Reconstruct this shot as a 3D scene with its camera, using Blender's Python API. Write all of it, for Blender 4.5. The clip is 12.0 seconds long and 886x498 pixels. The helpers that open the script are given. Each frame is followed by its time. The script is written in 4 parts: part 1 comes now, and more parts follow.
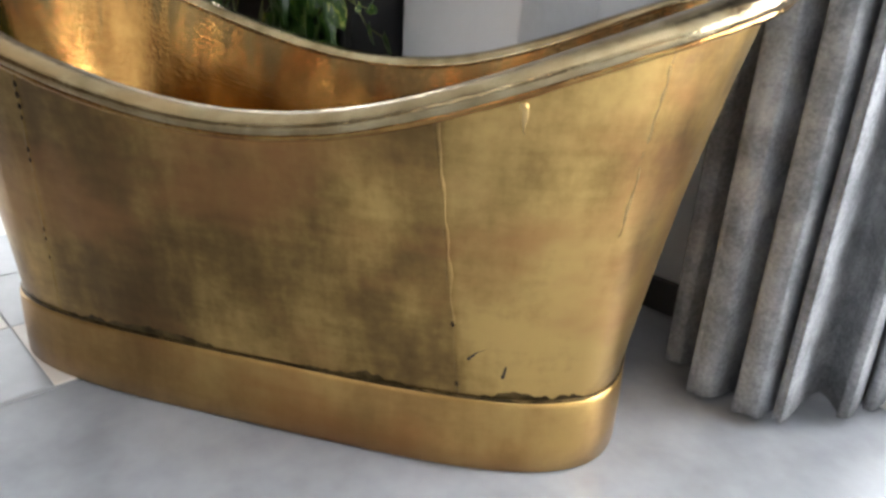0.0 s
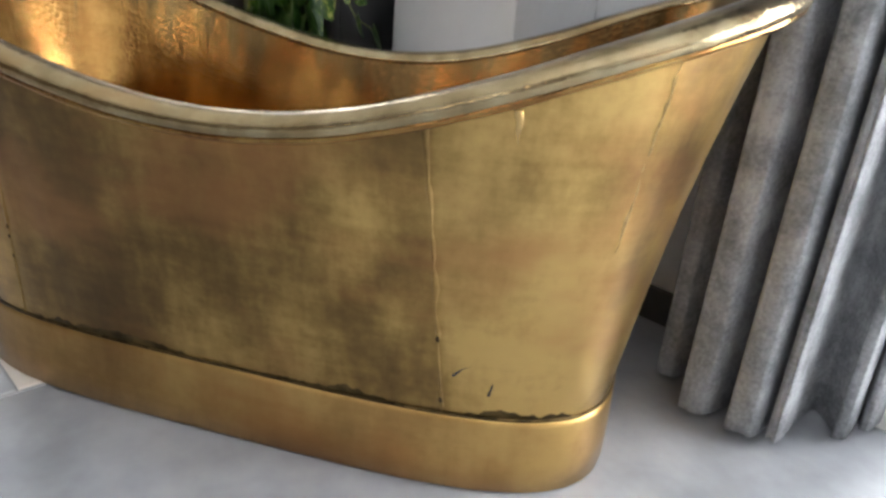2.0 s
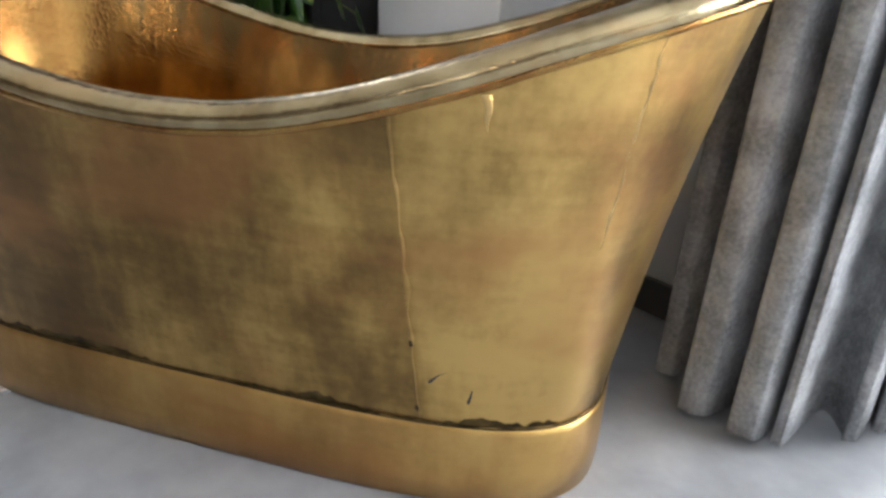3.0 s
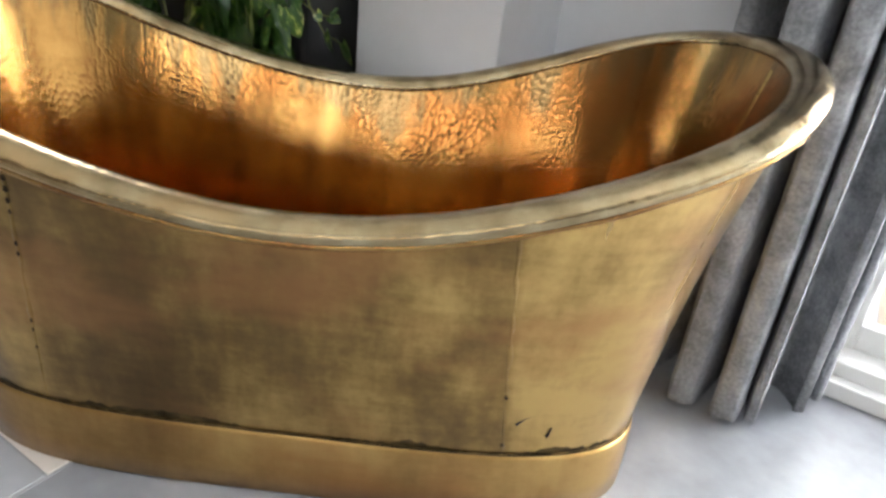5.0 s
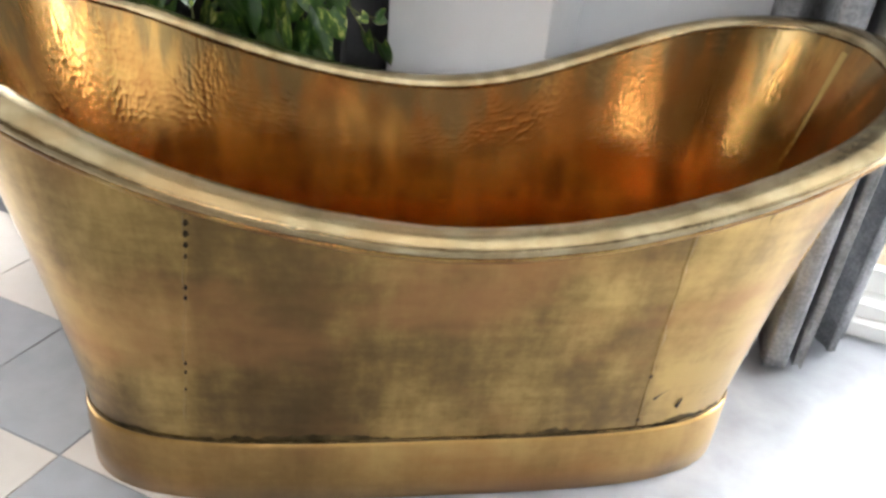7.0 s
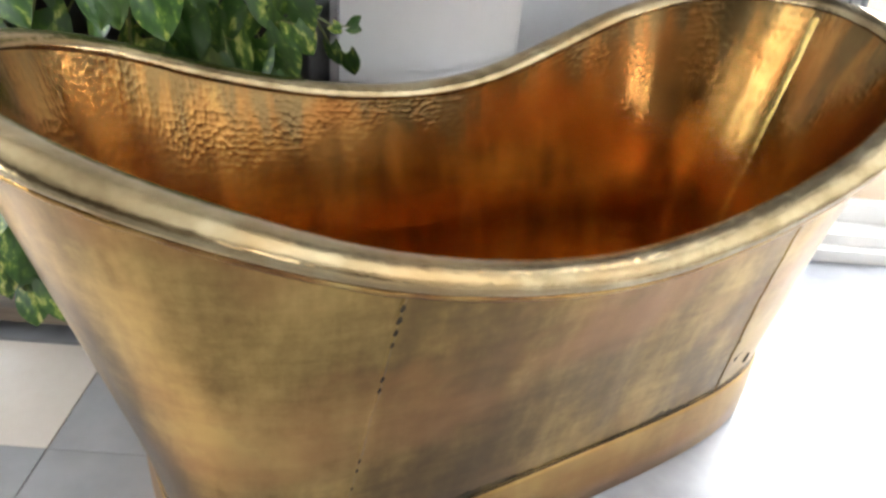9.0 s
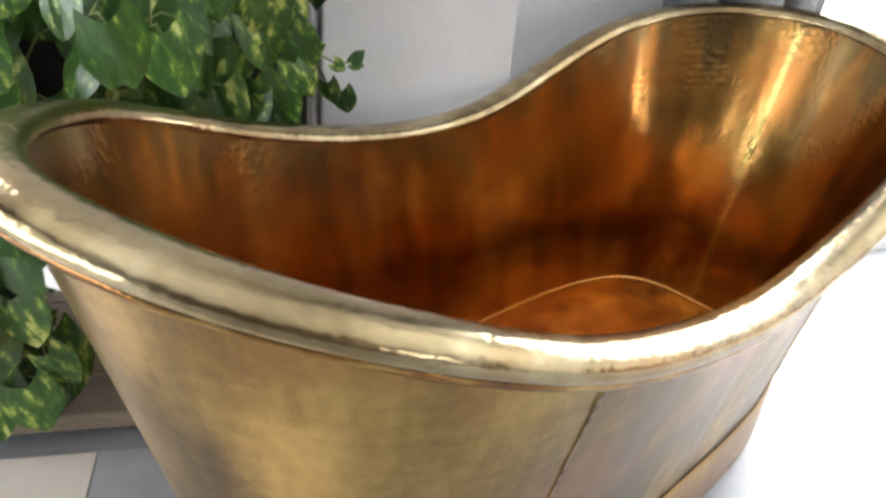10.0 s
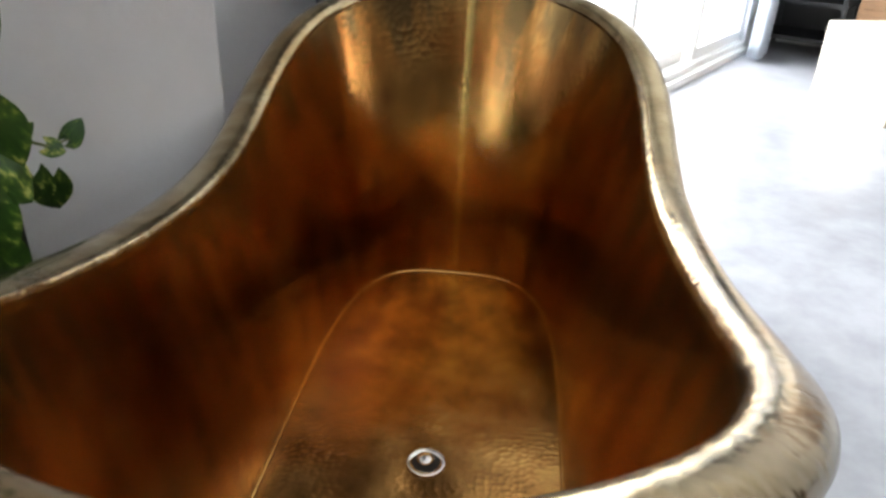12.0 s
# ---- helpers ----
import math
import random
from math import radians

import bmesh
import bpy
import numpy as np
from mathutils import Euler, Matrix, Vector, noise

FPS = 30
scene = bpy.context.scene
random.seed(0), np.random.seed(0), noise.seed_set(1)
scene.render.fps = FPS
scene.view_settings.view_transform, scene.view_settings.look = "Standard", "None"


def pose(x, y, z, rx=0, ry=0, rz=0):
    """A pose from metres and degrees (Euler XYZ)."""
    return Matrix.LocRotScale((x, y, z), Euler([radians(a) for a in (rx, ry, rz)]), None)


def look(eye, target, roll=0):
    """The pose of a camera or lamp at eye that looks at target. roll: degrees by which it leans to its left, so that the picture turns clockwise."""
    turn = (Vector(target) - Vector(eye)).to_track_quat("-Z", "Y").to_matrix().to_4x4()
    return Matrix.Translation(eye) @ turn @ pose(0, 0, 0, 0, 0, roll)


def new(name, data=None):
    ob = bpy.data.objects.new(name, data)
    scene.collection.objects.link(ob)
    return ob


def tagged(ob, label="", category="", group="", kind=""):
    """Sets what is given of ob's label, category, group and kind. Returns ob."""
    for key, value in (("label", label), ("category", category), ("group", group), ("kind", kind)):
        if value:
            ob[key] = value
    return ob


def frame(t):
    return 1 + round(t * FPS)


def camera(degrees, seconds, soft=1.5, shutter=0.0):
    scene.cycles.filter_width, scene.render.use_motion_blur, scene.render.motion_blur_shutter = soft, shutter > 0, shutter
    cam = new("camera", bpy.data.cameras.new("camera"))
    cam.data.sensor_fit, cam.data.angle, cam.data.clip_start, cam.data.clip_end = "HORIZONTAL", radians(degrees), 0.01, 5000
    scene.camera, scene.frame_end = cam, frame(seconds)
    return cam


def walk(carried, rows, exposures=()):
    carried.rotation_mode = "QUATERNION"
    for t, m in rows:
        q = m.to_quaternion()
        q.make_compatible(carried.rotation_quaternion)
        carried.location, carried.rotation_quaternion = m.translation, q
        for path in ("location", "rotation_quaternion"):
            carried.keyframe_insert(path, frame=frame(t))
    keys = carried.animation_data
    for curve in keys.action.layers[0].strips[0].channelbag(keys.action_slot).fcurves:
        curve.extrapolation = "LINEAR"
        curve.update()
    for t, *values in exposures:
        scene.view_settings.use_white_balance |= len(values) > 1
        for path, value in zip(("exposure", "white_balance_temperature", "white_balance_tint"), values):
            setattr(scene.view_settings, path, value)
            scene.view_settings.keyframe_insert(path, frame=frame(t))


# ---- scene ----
cam = camera(62.5, 12.0, soft=2.9, shutter=0.0)
PATH = [
    (0.0, pose(0.626, -1.326, 0.842, 68.12, -3.02, 16.10)),
    (0.5, pose(0.630, -1.287, 0.841, 67.68, -3.30, 16.14)),
    (1.0, pose(0.619, -1.262, 0.851, 67.18, -3.80, 15.56)),
    (1.5, pose(0.612, -1.259, 0.851, 67.28, -4.29, 15.51)),
    (2.0, pose(0.608, -1.258, 0.850, 67.29, -4.58, 15.71)),
    (2.5, pose(0.626, -1.235, 0.837, 67.58, -4.06, 16.12)),
    (3.0, pose(0.642, -1.163, 0.834, 66.30, -3.51, 16.34)),
    (3.2, pose(0.630, -1.144, 0.877, 64.72, -4.28, 15.05)),
    (4.8, pose(0.301, -1.265, 1.079, 61.45, -5.35, 3.83)),
    (5.0, pose(0.260, -1.262, 1.069, 61.60, -5.55, 3.71)),
    (5.5, pose(0.173, -1.248, 1.072, 60.50, -4.60, 3.66)),
    (6.0, pose(0.086, -1.252, 1.085, 59.28, -4.64, 4.16)),
    (6.2, pose(0.046, -1.262, 1.091, 59.13, -4.81, 3.97)),
    (6.6, pose(-0.074, -1.270, 1.104, 59.26, -5.48, -0.85)),
    (7.0, pose(-0.188, -1.255, 1.097, 60.24, -4.95, -7.42)),
    (7.5, pose(-0.329, -1.189, 1.072, 61.04, -5.98, -12.56)),
    (7.7, pose(-0.387, -1.158, 1.064, 60.76, -5.01, -13.85)),
    (9.3, pose(-0.782, -0.879, 1.104, 60.27, -4.97, -34.07)),
    (9.5, pose(-0.820, -0.819, 1.089, 61.17, -4.99, -36.55)),
    (10.0, pose(-0.933, -0.633, 1.092, 60.90, -5.10, -43.04)),
    (10.6, pose(-1.045, -0.451, 1.094, 62.12, -4.00, -53.24)),
    (11.0, pose(-1.056, -0.332, 1.076, 63.15, -3.36, -61.24)),
    (11.3, pose(-1.032, -0.257, 1.066, 63.26, -1.46, -69.00)),
    (11.6, pose(-1.010, -0.184, 1.065, 62.60, -0.96, -76.85)),
    (12.0, pose(-0.973, -0.115, 1.054, 62.52, -2.11, -83.70)),
]
walk(cam, PATH, exposures=[(0.0, -0.33), (3.2, -0.33), (5.5, 0.04), (7.0, 0.28), (9.5, 0.38), (11.0, 0.4), (12.0, -0.4)])

# ---- world and light ----
# The room lies askew to the bathtub: U runs along the window wall, V towards it.
CORNER = Vector((-0.691, -0.168, 0.0))
U = Vector((0.857, -0.515, 0.0)).normalized()
V = Vector((-U.y, U.x, 0.0))
ROOM_TURN = math.degrees(math.atan2(U.y, U.x))


def rm(u, v, z=0.0):
    """A place in the room's own axes, in the world."""
    return CORNER + U * u + V * v + Vector((0, 0, z))


ROOM = Matrix.Translation(CORNER) @ pose(0, 0, 0, 0, 0, ROOM_TURN)

world = bpy.data.worlds.new("sky")
scene.world = world
world.use_nodes = True
wn = world.node_tree.nodes
sky = wn.new("ShaderNodeTexSky")
sky.sky_type, sky.sun_disc = "NISHITA", False
sky.sun_elevation, sky.sun_rotation = radians(48), radians(60)
world.node_tree.links.new(sky.outputs[0], wn["Background"].inputs[0])
wn["Background"].inputs[1].default_value = 0.12


def area(name, u, v, z, width, height, to, power, colour=(1, 1, 1)):
    lamp = bpy.data.lights.new(name, "AREA")
    lamp.shape, lamp.size, lamp.size_y, lamp.energy, lamp.color = "RECTANGLE", width, height, power, colour
    ob = new(name, lamp)
    ob.matrix_world = look(rm(u, v, z), rm(*to))
    return ob


area("daylight_doors", 4.3, 2.75, 1.25, 6.6, 2.5, (4.3, 0, 1.0), 1330, (0.93, 0.97, 1.0))
area("daylight_side", -3.1, -0.5, 1.15, 3.0, 2.3, (0, -0.5, 1.15), 180, (0.93, 0.97, 1.0))
area("daylight_north", -1.45, 1.75, 1.2, 1.0, 2.2, (-1.45, 0, 1.0), 120, (0.95, 0.98, 1.0))
area("daylight_rear", 2.15, -4.1, 1.5, 1.7, 1.1, (2.15, 0, 1.5), 58, (0.97, 0.98, 1.0))

# ---- materials ----


def material(name):
    m = bpy.data.materials.new(name)
    m.use_nodes = True
    return m, m.node_tree.nodes, m.node_tree.links, m.node_tree.nodes["Principled BSDF"]


def ramp(nodes, stops):
    r = nodes.new("ShaderNodeValToRGB")
    r.color_ramp.interpolation = "B_SPLINE"
    band = r.color_ramp.elements
    band[0].position, band[0].color = stops[0][0], (*stops[0][1], 1)
    band[1].position, band[1].color = stops[-1][0], (*stops[-1][1], 1)
    for p, c in stops[1:-1]:
        e = band.new(p)
        e.color = (*c, 1)
    return r


def textured(nodes, links, kind, scale, coord, detail=6.0, rough=0.6):
    t = nodes.new(kind)
    t.inputs["Scale"].default_value = scale
    if kind == "ShaderNodeTexNoise":
        t.inputs["Detail"].default_value, t.inputs["Roughness"].default_value = detail, rough
    links.new(coord, t.inputs["Vector"])
    return t


def plain(name, stops, scale, rough=(0.5, 0.7), metal=0.0, bump=0.1, bump_scale=60.0, fine=None, stretch=None, dist=0.004):
    """A surface with two scales of colour, uneven gloss and fine relief."""
    m, n, l, b = material(name)
    co = n.new("ShaderNodeTexCoord").outputs["Object"]
    mp = n.new("ShaderNodeMapping")
    mp.inputs["Location"].default_value, mp.inputs["Rotation"].default_value = (0.371, 1.293, 0.537), (0, 0, 0) if stretch else (0.43, 0.61, 0.27)
    if stretch:
        mp.inputs["Scale"].default_value = stretch
    l.new(co, mp.inputs["Vector"])
    co = mp.outputs[0]
    big = textured(n, l, "ShaderNodeTexNoise", scale, co)
    small = textured(n, l, "ShaderNodeTexNoise", fine or scale * 9, co, 3)
    mix = n.new("ShaderNodeMix")
    mix.inputs["Factor"].default_value = 0.35
    l.new(big.outputs["Fac"], mix.inputs["A"])
    l.new(small.outputs["Fac"], mix.inputs["B"])
    r = ramp(n, stops)
    l.new(mix.outputs["Result"], r.inputs[0])
    l.new(r.outputs[0], b.inputs["Base Color"])
    rr = n.new("ShaderNodeMapRange")
    rr.interpolation_type = "SMOOTHSTEP"
    rr.inputs["From Min"].default_value, rr.inputs["From Max"].default_value = 0.15, 0.85
    rr.inputs["To Min"].default_value, rr.inputs["To Max"].default_value = rough
    l.new(small.outputs["Fac"], rr.inputs["Value"])
    l.new(rr.outputs[0], b.inputs["Roughness"])
    b.inputs["Metallic"].default_value = metal
    bn = textured(n, l, "ShaderNodeTexNoise", bump_scale, co, 4)
    bp = n.new("ShaderNodeBump")
    bp.inputs["Strength"].default_value, bp.inputs["Distance"].default_value = bump, dist
    l.new(bn.outputs["Fac"], bp.inputs["Height"])
    l.new(bp.outputs[0], b.inputs["Normal"])
    return m


def brass(name, stops, rough, hammer=0.0, hammer_scale=95.0, dents=0.1, blot=2.6, sheets=False, blush=None, lined=0.12, run=(34.0, 34.0, 4.0), coat=0.0, dent_scale=7, beaten=0.0, patina=None, wave=0.0):
    """Brass sheet: blotched patina, uneven polish, shallow dents and, where wanted, hammer marks.
    sheets: the outer skin is of three sheets, the end ones kept more golden than the middle."""
    m, n, l, b = material(name)
    co = n.new("ShaderNodeTexCoord").outputs["Object"]
    mp = n.new("ShaderNodeMapping")
    mp.inputs["Scale"].default_value, mp.inputs["Rotation"].default_value = (1.0, 1.0, 0.7), (0.2, 0.1, 0.3)
    l.new(co, mp.inputs["Vector"])
    big = textured(n, l, "ShaderNodeTexNoise", blot, mp.outputs[0], 3, 0.5)
    big.inputs["Distortion"].default_value = 0.3
    mid = textured(n, l, "ShaderNodeTexNoise", blot * 4, mp.outputs[0], 2.5, 0.45)
    streak = n.new("ShaderNodeMapping")
    streak.inputs["Scale"].default_value = run
    l.new(co, streak.inputs["Vector"])
    streak2 = n.new("ShaderNodeMapping")
    streak2.inputs["Location"].default_value, streak2.inputs["Scale"].default_value = (3.1, 5.7, 1.3), (1.0, 1.0, 1.8)
    l.new(co, streak2.inputs["Vector"])
    lines = textured(n, l, "ShaderNodeTexNoise", 1.0, streak.outputs[0], 4, 0.6)
    def blend(fac, x, y):
        mx = n.new("ShaderNodeMix")
        mx.inputs["Factor"].default_value = fac
        l.new(x, mx.inputs["A"])
        l.new(y, mx.inputs["B"])
        return mx.outputs["Result"]

    def soft_step(x, low, high, top):
        st = n.new("ShaderNodeMapRange")
        st.interpolation_type = "SMOOTHSTEP"
        st.inputs["From Min"].default_value, st.inputs["From Max"].default_value, st.inputs["To Max"].default_value = low, high, top
        l.new(x, st.inputs["Value"])
        return st.outputs[0]

    smear = n.new("ShaderNodeMapping")
    smear.inputs["Scale"].default_value, smear.inputs["Location"].default_value = (5.0, 5.0, 46.0), (1.7, 0.4, 2.9)
    l.new(co, smear.inputs["Vector"])
    across = textured(n, l, "ShaderNodeTexNoise", 1.0, smear.outputs[0], 4, 0.6)
    grain = textured(n, l, "ShaderNodeTexNoise", 55, co, 4, 0.6)
    value = blend(lined, blend(0.32, big.outputs["Fac"], mid.outputs["Fac"]), lines.outputs["Fac"])
    value = blend(0.10, blend(0.09, value, across.outputs["Fac"]), grain.outputs["Fac"])
    if sheets:
        xyz = n.new("ShaderNodeSeparateXYZ")
        l.new(co, xyz.inputs[0])
        for sign, at in ((1.0, 0.400), (-1.0, 0.420)):
            lean = n.new("ShaderNodeMath")
            lean.operation = "MULTIPLY_ADD"
            lean.inputs[1].default_value = 0.09
            l.new(xyz.outputs["Z"], lean.inputs[0])
            side = n.new("ShaderNodeMath")
            side.operation = "MULTIPLY"
            side.inputs[1].default_value = sign
            l.new(xyz.outputs["X"], side.inputs[0])
            l.new(side.outputs[0], lean.inputs[2])
            rg = n.new("ShaderNodeMapRange")
            rg.inputs["From Min"].default_value, rg.inputs["From Max"].default_value = at, at + 0.02
            rg.inputs["To Min"].default_value, rg.inputs["To Max"].default_value = 0.0, 0.062
            l.new(lean.outputs[0], rg.inputs["Value"])
            ad = n.new("ShaderNodeMath")
            l.new(value, ad.inputs[0])
            l.new(rg.outputs[0], ad.inputs[1])
            value = ad.outputs[0]
    r = ramp(n, stops)
    l.new(value, r.inputs[0])
    colour = r.outputs[0]
    if blush:
        other = textured(n, l, "ShaderNodeTexNoise", blot * 0.8, streak2.outputs[0], 4, 0.6)
        fac = soft_step(other.outputs["Fac"], 0.44, 0.66, 0.7)
        cm = n.new("ShaderNodeMix")
        cm.data_type = "RGBA"
        l.new(fac, cm.inputs[0])
        l.new(colour, cm.inputs[6])
        cm.inputs[7].default_value = (*blush, 1)
        colour = cm.outputs[2]
    def stain(fac, tint):
        cm = n.new("ShaderNodeMix")
        cm.data_type = "RGBA"
        l.new(fac, cm.inputs[0])
        l.new(colour, cm.inputs[6])
        cm.inputs[7].default_value = (*tint, 1)
        return cm.outputs[2]

    if patina:
        # grey-green bloom that has crept down unevenly from the edge of the sheet
        uv = n.new("ShaderNodeTexCoord").outputs["UV"]
        down = n.new("ShaderNodeSeparateXYZ")
        l.new(uv, down.inputs[0])
        runs = n.new("ShaderNodeMapping")
        runs.inputs["Scale"].default_value = (9.0, 2.2, 1.0)
        l.new(uv, runs.inputs["Vector"])
        creep = textured(n, l, "ShaderNodeTexNoise", 1.0, runs.outputs[0], 5, 0.65)
        reach = n.new("ShaderNodeMath")
        reach.operation = "MULTIPLY_ADD"
        reach.inputs[1].default_value, reach.inputs[2].default_value = 0.75, -0.28
        l.new(creep.outputs["Fac"], reach.inputs[0])
        over = n.new("ShaderNodeMath")
        over.operation = "SUBTRACT"
        l.new(reach.outputs[0], over.inputs[0])
        l.new(down.outputs["Y"], over.inputs[1])
        colour = stain(soft_step(over.outputs[0], 0.0, 0.11, 0.72), patina)
    l.new(colour, b.inputs["Base Color"])
    b.inputs["Metallic"].default_value = 1.0
    b.inputs["Coat Weight"].default_value, b.inputs["Coat Roughness"].default_value = coat, 0.24
    rr = n.new("ShaderNodeMapRange")
    rr.interpolation_type = "SMOOTHSTEP"
    rr.inputs["From Min"].default_value, rr.inputs["From Max"].default_value = 0.15, 0.85
    rr.inputs["To Min"].default_value, rr.inputs["To Max"].default_value = rough
    l.new(mid.outputs["Fac"], rr.inputs["Value"])
    l.new(rr.outputs[0], b.inputs["Roughness"])
    bp = n.new("ShaderNodeBump")
    bp.inputs["Strength"].default_value, bp.inputs["Distance"].default_value = dents, 0.01
    dn = textured(n, l, "ShaderNodeTexNoise", dent_scale, co, 1.5, 0.4)
    l.new(dn.outputs["Fac"], bp.inputs["Height"])
    out = bp.outputs[0]
    if beaten:
        bg = textured(n, l, "ShaderNodeTexNoise", 75, co, 1.0, 0.4)
        b4 = n.new("ShaderNodeBump")
        b4.inputs["Strength"].default_value, b4.inputs["Distance"].default_value = 1.0, beaten
        l.new(bg.outputs["Fac"], b4.inputs["Height"])
        l.new(out, b4.inputs["Normal"])
        out = b4.outputs[0]
    if wave:
        # long shallow hollows that run down the sheet
        ripple = n.new("ShaderNodeMapping")
        ripple.inputs["Scale"].default_value = (11.0, 11.0, 1.3)
        l.new(co, ripple.inputs["Vector"])
        rn = textured(n, l, "ShaderNodeTexNoise", 1.0, ripple.outputs[0], 1.0, 0.4)
        b2 = n.new("ShaderNodeBump")
        b2.inputs["Strength"].default_value, b2.inputs["Distance"].default_value = 1.0, wave
        l.new(rn.outputs["Fac"], b2.inputs["Height"])
        l.new(out, b2.inputs["Normal"])
        out = b2.outputs[0]
    if hammer:
        # close-set round hammer marks, in metres along the sheet
        jit = textured(n, l, "ShaderNodeTexNoise", 9, co, 2, 0.5)
        vo = n.new("ShaderNodeTexVoronoi")
        vo.voronoi_dimensions = "2D"
        vo.inputs["Scale"].default_value, vo.inputs["Randomness"].default_value = hammer_scale, 0.72
        l.new(n.new("ShaderNodeTexCoord").outputs["UV"], vo.inputs["Vector"])
        sq = n.new("ShaderNodeMath")
        sq.operation = "MULTIPLY"
        l.new(vo.outputs["Distance"], sq.inputs[0])
        l.new(vo.outputs["Distance"], sq.inputs[1])
        hit = n.new("ShaderNodeMath")
        hit.operation = "MULTIPLY"
        l.new(sq.outputs[0], hit.inputs[0])
        l.new(soft_step(jit.outputs["Fac"], 0.2, 0.7, 1.0), hit.inputs[1])
        b3 = n.new("ShaderNodeBump")
        b3.inputs["Strength"].default_value, b3.inputs["Distance"].default_value = 1.0, hammer
        l.new(hit.outputs[0], b3.inputs["Height"])
        l.new(out, b3.inputs["Normal"])
        out = b3.outputs[0]
    l.new(out, b.inputs["Normal"])
    return m


M_BODY = brass("patinated_brass", [(0.36, (0.11, 0.062, 0.02)), (0.44, (0.15, 0.086, 0.027)), (0.51, (0.205, 0.121, 0.037)), (0.58, (0.39, 0.245, 0.075)), (0.66, (0.62, 0.41, 0.14))], (0.285, 0.36), 0.0, dents=0.07, blot=2.4, sheets=True, blush=(0.40, 0.185, 0.066), coat=0.3, wave=0.003)
M_PLINTH = brass("plinth_brass", [(0.34, (0.20, 0.11, 0.038)), (0.5, (0.40, 0.228, 0.072)), (0.64, (0.60, 0.39, 0.135))], (0.285, 0.36), 0.0, dents=0.08, blush=(0.42, 0.19, 0.06), coat=0.25)
# streaks down the inside: part patina, part reflections put into the colour
M_INNER = brass("hammered_brass", [(0.37, (0.17, 0.078, 0.025)), (0.5, (0.46, 0.225, 0.064)), (0.62, (0.70, 0.43, 0.14))], (0.16, 0.25), 0.00055, 86, dents=0.05, blush=(0.46, 0.175, 0.045), lined=0.42, run=(13.0, 13.0, 1.6), patina=(0.20, 0.155, 0.075), wave=0.002)
M_RIM = brass("polished_rim_brass", [(0.34, (0.15, 0.10, 0.045)), (0.5, (0.36, 0.275, 0.145)), (0.64, (0.62, 0.52, 0.33))], (0.17, 0.268), 0.0, dents=0.12, dent_scale=9, beaten=0.0011, blot=6, blush=(0.42, 0.27, 0.12), coat=0.2)
M_LIP = brass("lip_brass", [(0.36, (0.07, 0.035, 0.015)), (0.46, (0.34, 0.15, 0.05)), (0.56, (0.50, 0.32, 0.10)), (0.66, (0.66, 0.48, 0.2))], (0.12, 0.26), 0.0008, 110, dents=0.3, blot=5)
# inner seam: the crease's highlight is put into this paler gold
M_INSEAM = brass("highlit_seam", [(0.3, (0.48, 0.30, 0.09)), (0.7, (0.74, 0.53, 0.19))], (0.19, 0.265), 0.0009, 105, dents=0.1)
M_SEAM = brass("tarnished_seam", [(0.36, (0.02, 0.014, 0.008)), (0.5, (0.055, 0.036, 0.017)), (0.62, (0.17, 0.11, 0.045))], (0.4, 0.6), 0.0, dents=0.3, blot=20)
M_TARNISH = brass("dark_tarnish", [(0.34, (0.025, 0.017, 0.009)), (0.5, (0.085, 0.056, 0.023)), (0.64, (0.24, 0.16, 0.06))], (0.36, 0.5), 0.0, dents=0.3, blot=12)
M_BEAD = brass("solder_bead", [(0.3, (0.5, 0.3, 0.11)), (0.7, (0.72, 0.5, 0.2))], (0.2, 0.265), 0.0)
M_CHROME = plain("chrome", [(0.3, (0.75, 0.74, 0.72)), (0.7, (0.85, 0.84, 0.82))], 20, (0.06, 0.14), 1.0, 0.02)
# near-black for the drain's painted shade and for the scratches
M_DARK = plain("drain_shade_and_scratch", [(0.3, (0.012, 0.011, 0.01)), (0.7, (0.02, 0.018, 0.016))], 20, (0.5, 0.7))
M_FLOOR = plain("polished_concrete", [(0.28, (0.15, 0.155, 0.173)), (0.5, (0.29, 0.30, 0.323)), (0.72, (0.43, 0.44, 0.47))], 1.5, (0.285, 0.40), 0.0, 0.04, 60, 8)
M_TILE = plain("white_tile", [(0.3, (0.68, 0.61, 0.54)), (0.7, (0.78, 0.72, 0.66))], 5, (0.3, 0.45), 0.0, 0.05, 60)
M_GREY_TILE = plain("grey_tile", [(0.28, (0.24, 0.246, 0.262)), (0.5, (0.37, 0.38, 0.40)), (0.72, (0.50, 0.51, 0.53))], 1.5, (0.285, 0.40), 0.0, 0.04, 60, 8)
M_GROUT = plain("grout", [(0.3, (0.26, 0.26, 0.265)), (0.7, (0.36, 0.36, 0.36))], 30, (0.8, 0.95), 0.0, 0.2)
M_WALL = plain("white_plaster", [(0.3, (0.73, 0.735, 0.75)), (0.7, (0.81, 0.815, 0.83))], 2.2, (0.8, 0.95), 0.0, 0.25, 45, 22, dist=0.006)
M_CLAY = plain("brown_clay_paint", [(0.3, (0.075, 0.06, 0.046)), (0.7, (0.11, 0.088, 0.068))], 2, (0.8, 0.95))
M_CEIL = plain("ceiling_paint", [(0.3, (0.76, 0.755, 0.74)), (0.7, (0.82, 0.815, 0.8))], 2, (0.85, 0.95))
M_BASE = plain("dark_skirting", [(0.3, (0.05, 0.048, 0.05)), (0.7, (0.09, 0.085, 0.085))], 9, (0.5, 0.7))
